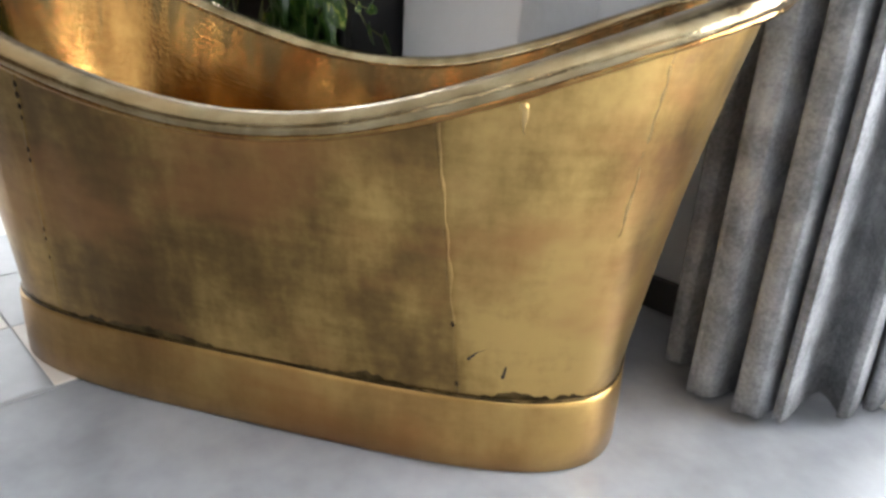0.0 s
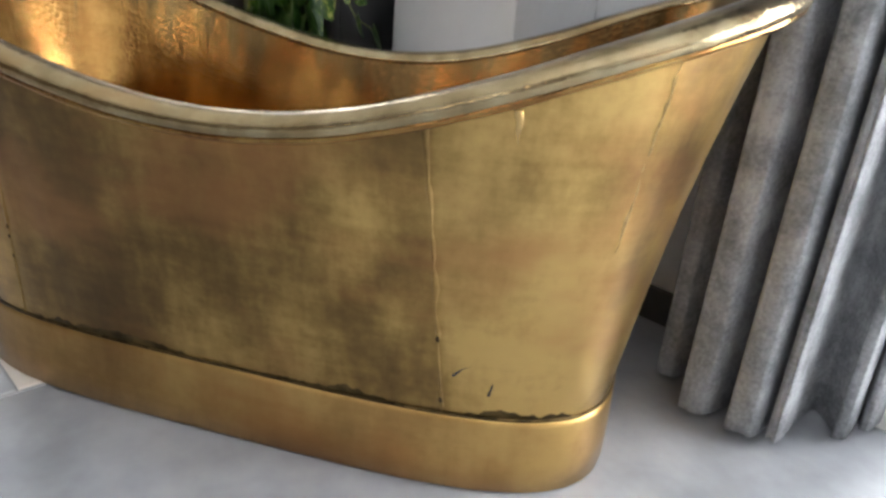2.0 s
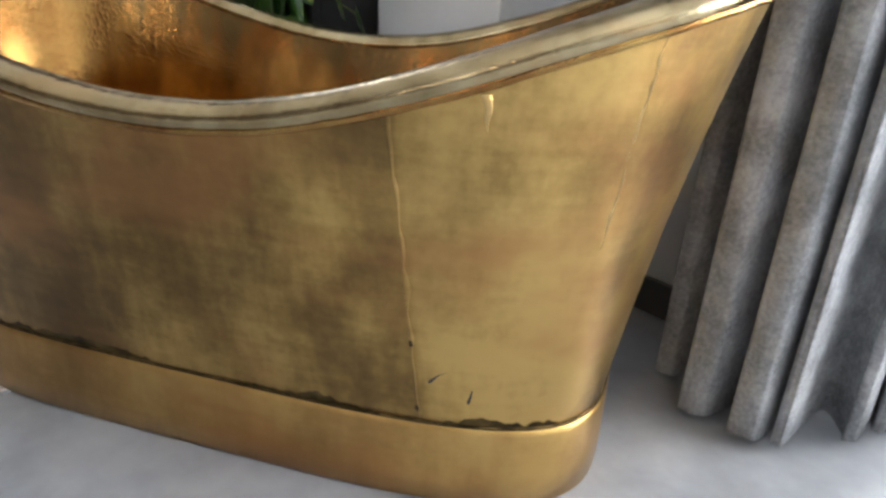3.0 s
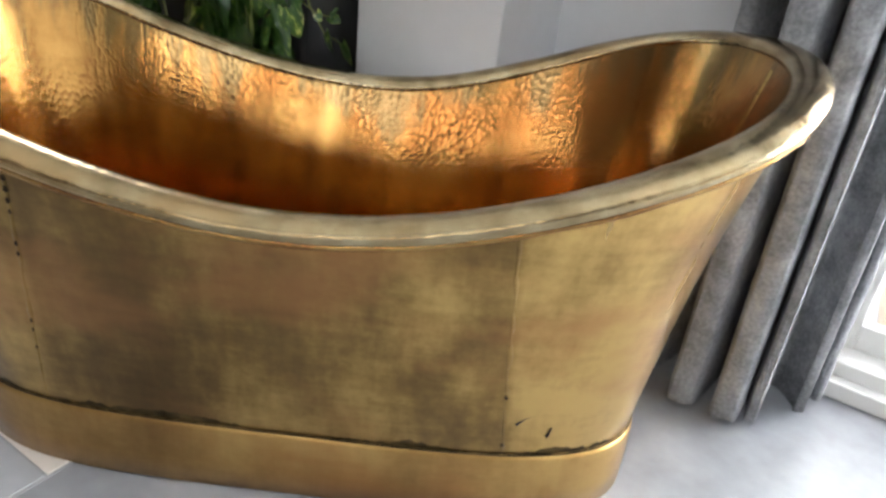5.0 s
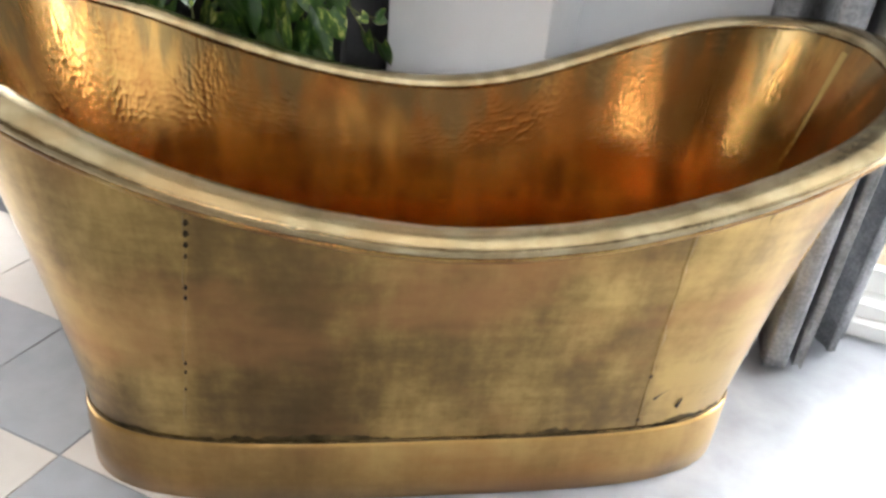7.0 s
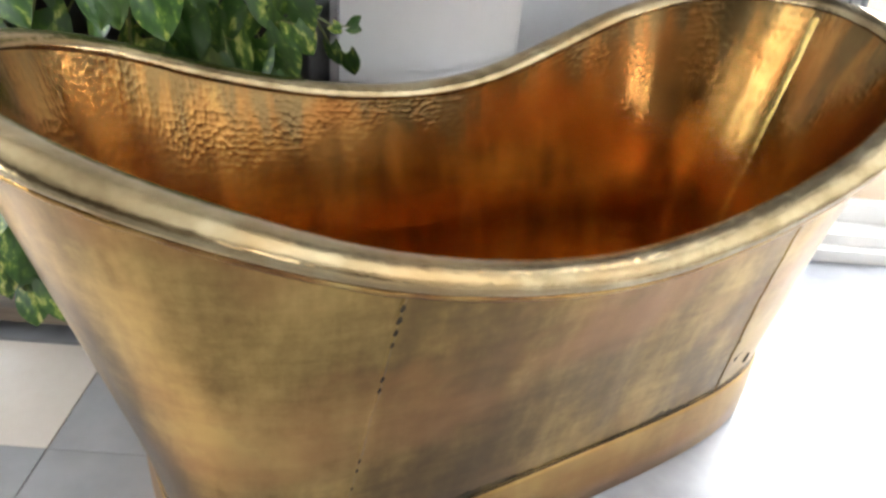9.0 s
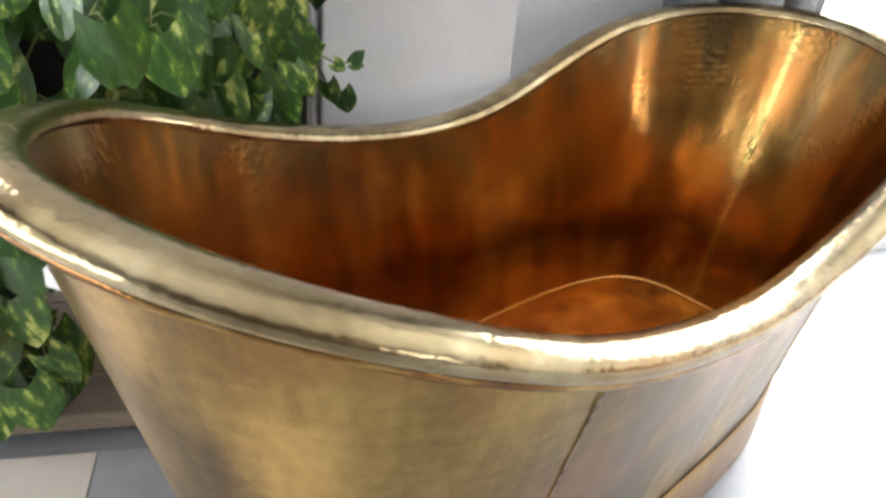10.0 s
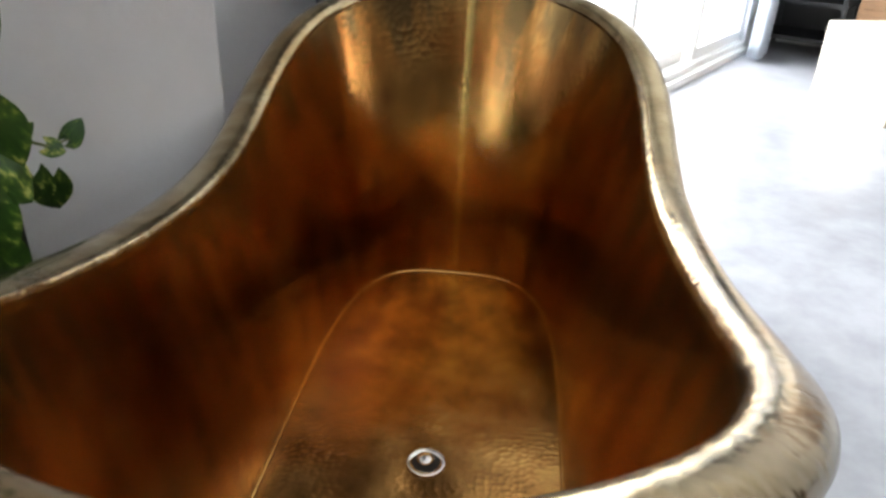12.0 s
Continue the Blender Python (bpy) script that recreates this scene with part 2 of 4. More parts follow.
M_CURTAIN = plain("grey_felt", [(0.32, (0.10, 0.103, 0.112)), (0.5, (0.25, 0.255, 0.27)), (0.68, (0.46, 0.465, 0.485))], 11, (0.9, 1.0), 0.0, 0.8, 260, 120, dist=0.003)
M_FRAME = plain("white_frame_paint", [(0.3, (0.76, 0.75, 0.73)), (0.7, (0.84, 0.83, 0.81))], 6, (0.35, 0.5), 0.0, 0.05)
M_CARD = plain("cardboard", [(0.3, (0.56, 0.43, 0.29)), (0.7, (0.66, 0.52, 0.37))], 8, (0.75, 0.9), 0.0, 0.1, 160)
M_PALE = plain("pale_cardboard", [(0.3, (0.52, 0.46, 0.37)), (0.7, (0.62, 0.56, 0.46))], 8, (0.7, 0.9), 0.0, 0.1, 160)
M_INK = plain("blue_grey_ink", [(0.3, (0.28, 0.32, 0.38)), (0.7, (0.36, 0.4, 0.46))], 40, (0.8, 0.9))
M_WOOD = plain("brown_wood", [(0.3, (0.13, 0.065, 0.03)), (0.5, (0.22, 0.115, 0.05)), (0.7, (0.31, 0.17, 0.08))], 3, (0.4, 0.6), 0.0, 0.2, 30, 20, (1.0, 1.0, 9.0))
M_PLANK = plain("weathered_plank", [(0.3, (0.11, 0.085, 0.065)), (0.5, (0.2, 0.15, 0.11)), (0.7, (0.31, 0.25, 0.19))], 3, (0.6, 0.8), 0.0, 0.3, 40, 20, (1.0, 8.0, 8.0))
M_BLACK = plain("black_planter", [(0.3, (0.012, 0.012, 0.014)), (0.7, (0.026, 0.026, 0.029))], 10, (0.35, 0.55), 0.0, 0.1)
M_SOIL = plain("potting_soil", [(0.3, (0.02, 0.013, 0.009)), (0.7, (0.06, 0.04, 0.028))], 30, (0.9, 1.0), 0.0, 1.0, 90, dist=0.01)
M_STEM = plain("green_stem", [(0.3, (0.10, 0.13, 0.035)), (0.7, (0.2, 0.22, 0.07))], 12, (0.45, 0.6))
M_PAPER = plain("white_paper", [(0.3, (0.8, 0.79, 0.77)), (0.7, (0.86, 0.85, 0.84))], 30, (0.7, 0.85))
M_STRING = plain("white_string", [(0.3, (0.62, 0.6, 0.56)), (0.7, (0.74, 0.72, 0.68))], 200, (0.8, 0.95))
M_TERRA = plain("terracotta_paint", [(0.3, (0.42, 0.13, 0.07)), (0.7, (0.54, 0.2, 0.11))], 3, (0.6, 0.8), 0.0, 0.1)
M_TERRACE = plain("terrace_stone", [(0.3, (0.62, 0.6, 0.57)), (0.7, (0.74, 0.72, 0.69))], 2, (0.7, 0.9), 0.0, 0.2)

M_GLASS, gn, gl, gb = material("window_glass")
gb.inputs["Transmission Weight"].default_value, gb.inputs["Roughness"].default_value, gb.inputs["IOR"].default_value = 1.0, 0.0, 1.45


def leaf_material(name, scale):
    m, n, l, b = material(name)
    co = n.new("ShaderNodeTexCoord").outputs["Object"]
    info = n.new("ShaderNodeObjectInfo")
    geo = n.new("ShaderNodeNewGeometry")
    add = n.new("ShaderNodeMath")
    l.new(info.outputs["Random"], add.inputs[0])
    l.new(geo.outputs["Random Per Island"], add.inputs[1])
    sc = n.new("ShaderNodeVectorMath")
    sc.operation = "SCALE"
    sc.inputs[0].default_value = (7.0, 5.0, 3.0)
    l.new(add.outputs[0], sc.inputs["Scale"])
    off = n.new("ShaderNodeVectorMath")
    l.new(co, off.inputs[0])
    l.new(sc.outputs[0], off.inputs[1])
    mp = n.new("ShaderNodeMapping")
    mp.inputs["Scale"].default_value = (1.6, 0.75, 1.0)
    l.new(off.outputs[0], mp.inputs["Vector"])
    no = textured(n, l, "ShaderNodeTexNoise", scale, mp.outputs[0], 3, 0.55)
    r = ramp(n, [(0.40, (0.024, 0.070, 0.011)), (0.54, (0.046, 0.118, 0.017)), (0.60, (0.16, 0.25, 0.035)), (0.66, (0.42, 0.45, 0.11)), (0.78, (0.60, 0.58, 0.26))])
    shift = n.new("ShaderNodeMath")
    shift.operation = "MULTIPLY_ADD"
    shift.inputs[1].default_value, shift.inputs[2].default_value = 0.15, -0.155
    l.new(add.outputs[0], shift.inputs[0])
    tot = n.new("ShaderNodeMath")
    l.new(no.outputs["Fac"], tot.inputs[0])
    l.new(shift.outputs[0], tot.inputs[1])
    l.new(tot.outputs[0], r.inputs[0])
    l.new(r.outputs[0], b.inputs["Base Color"])
    b.inputs["Roughness"].default_value = 0.34
    b.inputs["Subsurface Weight"].default_value = 0.0
    b.inputs["Transmission Weight"].default_value = 0.0
    bp = n.new("ShaderNodeBump")
    bp.inputs["Strength"].default_value, bp.inputs["Distance"].default_value = 0.25, 0.002
    l.new(no.outputs["Fac"], bp.inputs["Height"])
    l.new(bp.outputs[0], b.inputs["Normal"])
    return m


M_LEAF, M_LEAF_FAR = leaf_material("variegated_leaf", 3.4), leaf_material("variegated_leaf_joined", 40.0)

# ---- mesh helpers ----


def finish(bm, name, mat, smooth=False):
    me = bpy.data.meshes.new(name)
    bm.to_mesh(me)
    bm.free()
    me.materials.append(mat)
    if smooth:
        for p in me.polygons:
            p.use_smooth = True
    return me


def part(name, bm, mat, parent, label="", smooth=False):
    ob = new(name, finish(bm, name, mat, smooth))
    ob.parent = parent
    if label:
        ob["label"] = label
    return ob


def box(bm, x0, x1, y0, y1, z0, z1, bevel=0.0, m=None):
    r = bmesh.ops.create_cube(bm, size=1.0)
    for v in r["verts"]:
        v.co = Vector((x0 + (v.co.x + 0.5) * (x1 - x0), y0 + (v.co.y + 0.5) * (y1 - y0), z0 + (v.co.z + 0.5) * (z1 - z0)))
    if bevel:
        e = list({e for v in r["verts"] for e in v.link_edges})
        r = bmesh.ops.bevel(bm, geom=e, offset=bevel, segments=2, affect="EDGES", profile=0.5)
        vs = r["verts"]
    else:
        vs = r["verts"]
    if m:
        bmesh.ops.transform(bm, matrix=m, verts=vs)
    return bm


def grid_mesh(bm, rows, closed_u=True, closed_v=False):
    """Quads over a table of points, row by row."""
    vs = [[bm.verts.new(p) for p in row] for row in rows]
    nr, nc = len(rows), len(rows[0])
    for i in range(nr if closed_v else nr - 1):
        for j in range(nc if closed_u else nc - 1):
            bm.faces.new((vs[i][j], vs[i][(j + 1) % nc], vs[(i + 1) % nr][(j + 1) % nc], vs[(i + 1) % nr][j]))
    return vs


def lay_uv(ob, rows, cols, uv):
    """Sheet coordinates in metres on a mesh of a closed grid: uv(row, column), columns going round."""
    me = ob.data
    layer = me.uv_layers.new(name="sheet").data
    for p in me.polygons:
        at = [divmod(me.loops[k].vertex_index, cols) for k in p.loop_indices]
        wide = max(c for _, c in at) - min(c for _, c in at) > cols // 2
        tall = max(r for r, _ in at) - min(r for r, _ in at) > rows // 2
        for k, (r, c) in zip(p.loop_indices, at):
            layer[k].uv = uv(r + (rows if tall and r < rows // 2 else 0), c + (cols if wide and c < cols // 2 else 0))


def tube(bm, points, radius, sides=6, closed=False, taper=1.0):
    """A round bar along points."""
    n, rows = len(points), []
    pts = [Vector(p) for p in points]
    for i, p in enumerate(pts):
        a = pts[(i - 1) % n] if closed or i else p
        b = pts[(i + 1) % n] if closed or i < n - 1 else p
        t = (b - a).normalized()
        s = t.cross(Vector((0, 0, 1)) if abs(t.z) < 0.95 else Vector((1, 0, 0))).normalized()
        w = s.cross(t)
        r = radius * (1 + (taper - 1) * i / max(n - 1, 1))
        rows.append([p + (s * math.cos(k * 2 * math.pi / sides) + w * math.sin(k * 2 * math.pi / sides)) * r for k in range(sides)])
    vs = grid_mesh(bm, rows, True, closed)
    if not closed:
        bm.faces.new(vs[0])
        bm.faces.new(vs[-1])
    return bm


def thing(name, label, category, m=None, group="", kind=""):
    ob = new(name)
    ob.matrix_world = m or Matrix()
    return tagged(ob, label, category, group, kind)


def structure(name, bm, mat, label, category, m=None):
    ob = new(name, finish(bm, name, mat))
    ob.matrix_world = m or Matrix()
    return tagged(ob, label, category, kind="structure")


# ---- room shell, in the room's axes ----
U0, U1, V0, V1, TOP = -2.8, 5.75, -3.8, 1.33, 2.85
bm = bmesh.new()
box(bm, U0 - 0.2, U1 + 0.2, V0 - 0.2, V1 + 2.6, -0.2, 0.0)
structure("floor", bm, M_FLOOR, "polished grey concrete floor, mottled and slightly glossy", "floor", ROOM)
bm = bmesh.new()
box(bm, U0 - 0.2, U1 + 0.2, V0 - 0.2, V1 + 0.2, TOP, TOP + 0.15)
structure("ceiling", bm, M_CEIL, "plain white painted ceiling", "ceiling", ROOM)
DOOR_U0, DOOR_U1, DOOR_H = 1.40, 5.10, 2.25
bm = bmesh.new()
box(bm, U0 - 0.2, -1.95, V1, V1 + 0.2, 0, TOP)
box(bm, -0.95, DOOR_U0, V1, V1 + 0.2, 0, TOP)
box(bm, -1.95, -0.95, V1, V1 + 0.2, 2.2, TOP)
box(bm, -1.95, -0.95, V1, V1 + 0.2, 0, 0.1)
box(bm, DOOR_U1, U1 + 0.2, V1, V1 + 0.2, 0, TOP)
box(bm, DOOR_U0, DOOR_U1, V1, V1 + 0.2, DOOR_H, TOP)
structure("wall_north", bm, M_WALL, "white plastered wall with glazed door opening", "wall", ROOM)
bm = bmesh.new()
box(bm, 0.137, 0.557, 1.023, V1, 0, TOP, 0.006)
structure("wall_pier", bm, M_WALL, "white rough-plastered pier standing out from the wall", "pier", ROOM)
bm = bmesh.new()
box(bm, U1, U1 + 0.2, V0, V1, 0, TOP)
structure("wall_east", bm, M_WALL, "plain white end wall", "wall", ROOM)
bm = bmesh.new()
box(bm, U0 - 0.2, U0, V0, -1.8, 0, TOP)
box(bm, U0 - 0.2, U0, 0.8, V1, 0, TOP)
box(bm, U0 - 0.2, U0, -1.8, 0.8, 2.25, TOP)
box(bm, U0 - 0.2, U0, -1.8, 0.8, 0, 0.05)
# unseen infill, added to cut the window's reflection in the tub to slits
for lo, hi in ((-1.8, -1.15), (-0.98, -0.2), (-0.08, 0.8)):
    box(bm, U0 - 0.2, U0, lo, hi, 1.1 if hi < 0.5 else 1.75, 2.25)
structure("wall_west", bm, M_CLAY, "brown clay-painted wall, wide window opening with unseen infill added to shape the light", "wall", ROOM)
bm = bmesh.new()
box(bm, U0 - 0.2, 1.45, V0 - 0.2, V0, 0, TOP)
box(bm, 1.75, 2.2, V0 - 0.2, V0, 0, TOP)
box(bm, 2.85, U1 + 0.2, V0 - 0.2, V0, 0, TOP)
for lo, hi in ((1.45, 1.75), (2.2, 2.85)):
    box(bm, lo, hi, V0 - 0.2, V0, 2.0, TOP)
    box(bm, lo, hi, V0 - 0.2, V0, 0, 1.05)
structure("wall_south", bm, M_CLAY, "brown clay-painted wall with two window openings", "wall", ROOM)
bm = bmesh.new()
box(bm, 0.56, DOOR_U0 - 0.02, V1 - 0.018, V1, 0, 0.09, 0.003)
structure("baseboard", bm, M_BASE, "dark low skirting along the white wall", "baseboard", ROOM)


def sliding_doors():
    """White-framed glazed sliding doors on a low track."""
    d = thing("door_1", "white-framed glazed sliding doors, closed, bright daylight behind", "door", ROOM, kind="structure")
    b = bmesh.new()
    box(b, DOOR_U0, DOOR_U1, V1 - 0.035, V1 + 0.16, 0.0, 0.045, 0.004)
    box(b, DOOR_U0, DOOR_U1, V1 + 0.0, V1 + 0.14, 0.045, 0.085, 0.004)
    part("sill", b, M_FRAME, d)
    b = bmesh.new()
    box(b, DOOR_U0, DOOR_U1, V1 + 0.0, V1 + 0.15, DOOR_H - 0.07, DOOR_H)
    part("head_frame", b, M_FRAME, d)
    n = 4
    w = (DOOR_U1 - DOOR_U0) / n
    for i in range(n):
        a = DOOR_U0 + i * w
        y = V1 + (0.03 if i % 2 else 0.085)
        b = bmesh.new()
        box(b, a, a + 0.055, y, y + 0.045, 0.085, DOOR_H - 0.07, 0.004)
        box(b, a + w - 0.055, a + w, y, y + 0.045, 0.085, DOOR_H - 0.07, 0.004)
        box(b, a + 0.055, a + w - 0.055, y, y + 0.045, 0.085, 0.155, 0.004)
        box(b, a + 0.055, a + w - 0.055, y, y + 0.045, DOOR_H - 0.14, DOOR_H - 0.07, 0.004)
        f = part("door_frame", b, M_FRAME, d)
        b = bmesh.new()
        box(b, a + 0.05, a + w - 0.05, y + 0.018, y + 0.026, 0.15, DOOR_H - 0.135)
        g = part("pane", b, M_GLASS, f, "clear glass pane")
        g.visible_shadow = False


sliding_doors()

bm = bmesh.new()
box(bm, U1 + 0.2, 24.0, V1 + 0.2, 20.0, -0.2, -0.004)
box(bm, U0 - 0.2, U1 + 0.2, V1 + 2.6, 20.0, -0.2, -0.004)
structure("ground", bm, M_TERRACE, "pale stone terrace outside the glazed doors", "ground", ROOM)

# glowing panel added in place of the bright open ground past the terrace
M_GLOW, hn, hl, hb = material("glowing_distance")
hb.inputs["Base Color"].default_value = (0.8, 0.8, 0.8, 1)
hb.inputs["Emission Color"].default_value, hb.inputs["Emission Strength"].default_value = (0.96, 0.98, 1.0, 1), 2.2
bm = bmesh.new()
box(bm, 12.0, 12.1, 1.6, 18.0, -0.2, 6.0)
structure("backdrop", bm, M_GLOW, "glowing white panel standing for the distance beyond the terrace", "backdrop", ROOM)


def side_window(name, u0, u1, v0, v1, z0, z1, n):
    w = thing(name, "white-framed window, bright daylight behind", "window", ROOM, kind="structure")
    along_u = (u1 - u0) > (v1 - v0)
    length = (u1 - u0) if along_u else (v1 - v0)

    def bar(b, a0, a1, za, zb):
        if along_u:
            box(b, u0 + a0, u0 + a1, v0, v1, za, zb, 0.004)
        else:
            box(b, u0, u1, v0 + a0, v0 + a1, za, zb, 0.004)

    b = bmesh.new()
    bar(b, 0, length, z0, z0 + 0.06)
    bar(b, 0, length, z1 - 0.06, z1)
    for i in range(n + 1):
        c = 0.03 + (length - 0.06) * i / n
        bar(b, c - 0.03, c + 0.03, z0 + 0.06, z1 - 0.06)
    part("window_frame", b, M_FRAME, w)


side_window("window_1", U0 - 0.12, U0 - 0.06, -1.8, 0.8, 0.05, 1.1, 3)
side_window("window_3", -1.95, -0.95, V1 + 0.06, V1 + 0.12, 0.1, 2.2, 2)
side_window("window_2", 2.2, 2.85, V0 - 0.12, V0 - 0.06, 1.05, 2.0, 1)
side_window("window_4", 1.45, 1.75, V0 - 0.12, V0 - 0.06, 1.05, 2.0, 1)

# ---- bathtub ----
RIM_Z = [0.8205, 0.7498, 0.6719, 0.6189, 0.5943, 0.6108, 0.6699, 0.7497, 0.8244]
ROLL = 0.0208
NPHI = 256


def oval(a, b, n, phi):
    c, s = math.cos(phi), math.sin(phi)
    r = (abs(c) ** n + abs(s) ** n) ** (-1 / n)
    return a * r * c, b * r * s


def rim_raw(phi):
    c = math.cos(phi)
    x, y = oval(0.8171, 0.3933, 1.532 + 0.294 * (0.5 + 0.5 * math.tanh(4 * c)), phi)
    q = x / 0.8171
    y *= 1 - 0.0375 * q + 0.9539 * q * q
    g = min(max((q + 1) * 4, 0.0), 7.9999)
    j = int(g)
    f = g - j
    k = [2 * RIM_Z[0] - RIM_Z[1], *RIM_Z, 2 * RIM_Z[8] - RIM_Z[7]]
    p0, p1, p2, p3 = k[j:j + 4]
    z = p1 + 0.5 * f * (p2 - p0 + f * (2 * p0 - 5 * p1 + 4 * p2 - p3 + f * (3 * (p1 - p2) + p3 - p0)))
    return Vector((x * (0.978 if x > 0 else 0.996), y * 0.944, z))


PHIS = [2 * math.pi * (i + 0.5) / NPHI for i in range(NPHI)]
RIM = [rim_raw(p) for p in PHIS]
for _ in range(10):
    RIM = [(RIM[i - 1] + RIM[i] * 2 + RIM[(i + 1) % NPHI]) / 4 for i in range(NPHI)]
RIM_OUT = []
for i in range(NPHI):
    t = RIM[(i + 1) % NPHI] - RIM[i - 1]
    RIM_OUT.append(Vector((t.y, -t.x, 0)).normalized())
PLINTH_H = 0.1445
FLOOR_Z = 0.154


def foot(phi, grow=0.0):
    """The plan of the tub's foot: long rounded ends, the one at +x reaching farther."""
    return oval((0.651 if math.cos(phi) > 0 else 0.634) + grow, 0.295 + grow, 3.9, phi)



def outer_point(i, s):
    """The outside of the body at ring place i, s from 0 at the plinth to 1 under the rim."""
    x, y = foot(PHIS[i])
    base = Vector((x, y, PLINTH_H - 0.004))
    top = RIM[i] - RIM_OUT[i] * 0.004 - Vector((0, 0, 0.006))
    p = base.lerp(top, s)
    flare = (0.006 + 0.007 * math.cos(PHIS[i])) * math.sin(math.pi * s) * (0.4 + 0.6 * s)
    uneven = 0.0022 * noise.noise(Vector((p.x * 6, p.y * 6, s * 0.9))) + 0.0010 * noise.noise(Vector((p.x * 15, p.y * 15, s * 2.2 + 4)))
    return p - RIM_OUT[i] * (flare - uneven * min(1.0, 8 * s, 8 * (1 - s)))


def inner_point(i, s):
    x, y = oval(0.626, 0.250, 3.5, PHIS[i])
    base = Vector((x, y, FLOOR_Z))
    top = RIM[i] - RIM_OUT[i] * 0.0295 + Vector((0, 0, 0.003))
    p = base.lerp(top, s)
    flare = math.sin(math.pi * s) * (0.029 - 0.024 * s)
    wave = 0.0011 * noise.noise(Vector((p.x * 8, p.y * 8, s * 0.8 + 9))) * min(1.0, 4 * (1 - s), 6 * s)
    return p - RIM_OUT[i] * (flare + wave)


def seam_path(x_top, x_low, front, steps=26, lift=0.0012):
    """A line up the body's outside at the given lengthwise places."""
    pts = []
    for k in range(steps):
        s = 0.01 + 0.955 * k / (steps - 1)
        want = x_low + (x_top - x_low) * s
        best = min((i for i in range(NPHI) if (math.sin(PHIS[i]) < 0) == front), key=lambda i: abs(outer_point(i, s).x - want))
        j = best + 1 if (outer_point(best, s).x < want) == (front) else best - 1
        a, b = outer_point(best, s), outer_point(j % NPHI, s)
        f = 0.0 if abs(b.x - a.x) < 1e-6 else min(max((want - a.x) / (b.x - a.x), 0), 1)
        pts.append(a.lerp(b, f) + RIM_OUT[best] * lift)
    return pts


def bathtub():
    tub = thing("bathtub", "double-ended brass bathtub with hammered inside, on concrete floor", "bathtub")
    steps = 30
    b = bmesh.new()
    grid_mesh(b, [[outer_point(i, k / steps) for i in range(NPHI)] for k in range(steps + 1)])
    body = part("body", b, M_BODY, tub, "patinated brass sheet, brown and olive blotches", True)
    b = bmesh.new()
    rows = [[inner_point(i, 1 - k / steps) for i in range(NPHI)] for k in range(steps + 1)]
    grid_mesh(b, rows)
    inside = part("inside_wall", b, M_INNER, tub, "hammered coppery brass", True)
    lay_uv(inside, steps + 1, NPHI, lambda r, c: (c * 4.1 / NPHI, r * 0.5 / steps))
    # floor of the basin, with a slight fall to the drain
    b = bmesh.new()
    rows = []
    for k in range(13):
        f = 1 - k / 12 * 0.97
        rows.append([Vector((oval(0.626, 0.250, 3.5, p)[0] * f - 0.07 * (1 - f), oval(0.626, 0.250, 3.5, p)[1] * f, FLOOR_Z - 0.012 * (1 - f))) for p in PHIS])
    vs = grid_mesh(b, rows)
    b.faces.new(vs[-1])
    basin = part("basin_floor", b, M_INNER, tub, "", True)
    layer = basin.data.uv_layers.new(name="sheet").data
    for loop in basin.data.loops:
        layer[loop.index].uv = basin.data.vertices[loop.vertex_index].co.x, basin.data.vertices[loop.vertex_index].co.y + 2.0
    b = bmesh.new()
    tube(b, [Vector((*oval(0.623, 0.248, 3.5, p), FLOOR_Z + 0.002)) for p in PHIS], 0.0044, 6, True)
    part("solder_bead", b, M_BEAD, basin, "pale solder bead round the basin floor", True)
    # rolled rim
    b = bmesh.new()
    rows = []
    for i in range(NPHI):
        o = RIM_OUT[i]
        t = (RIM[(i + 1) % NPHI] - RIM[i - 1]).normalized()
        up = o.cross(t).normalized()
        if up.z < 0:
            up = -up
        wob = 1 + 0.025 * noise.noise(RIM[i] * 14)
        rows.append([RIM[i] + (o * (math.cos(a) * 0.0318 - 0.0005) + up * math.sin(a) * 0.0205) * wob for a in (2 * math.pi * k / 18 for k in range(18))])
    grid_mesh(b, rows, True, True)
    part("rim", b, M_RIM, tub, "rolled pale brass rim, worn bright", True)
    b = bmesh.new()
    lip = []
    for i in range(NPHI):
        q = RIM[i] + RIM_OUT[i] * (0.0200 + 0.0016 * noise.noise(RIM[i] * 30)) - Vector((0, 0, 0.0140 + 0.0014 * noise.noise(RIM[i] * 22 + Vector((5, 0, 0)))))
        lip.append(q)
    tube(b, lip, 0.0068, 8, True)
    edge = part("lip", b, M_LIP, tub, "beaten wired edge under the rim, stained dark and coppery", True)
    lay_uv(edge, NPHI, 8, lambda r, c: (r * 4.4 / NPHI, c * 0.042 / 8))
    # plinth band
    b = bmesh.new()
    prof = [(0.0, -0.004), (0.004, 0.0), (0.06, 0.001), (PLINTH_H - 0.012, 0.0), (PLINTH_H - 0.004, -0.001), (PLINTH_H, -0.0045), (PLINTH_H + 0.0005, -0.012)]
    rows = []
    for z, d in prof:
        row = []
        for p in PHIS:
            x, y = foot(p, 0.0075 + d)
            row.append(Vector((x, y, z + 0.002)))
        rows.append(row)
    grid_mesh(b, rows)
    part("plinth", b, M_PLINTH, tub, "plain brass plinth band", True)
    # dark joint where body meets plinth
    b = bmesh.new()
    pts = []
    for i, p in enumerate(PHIS):
        q = outer_point(i, 0.012)
        pts.append(q + RIM_OUT[i] * (0.0006 + 0.0006 * noise.noise(q * 25)))
    tube(b, pts, 0.0042, 6, True)
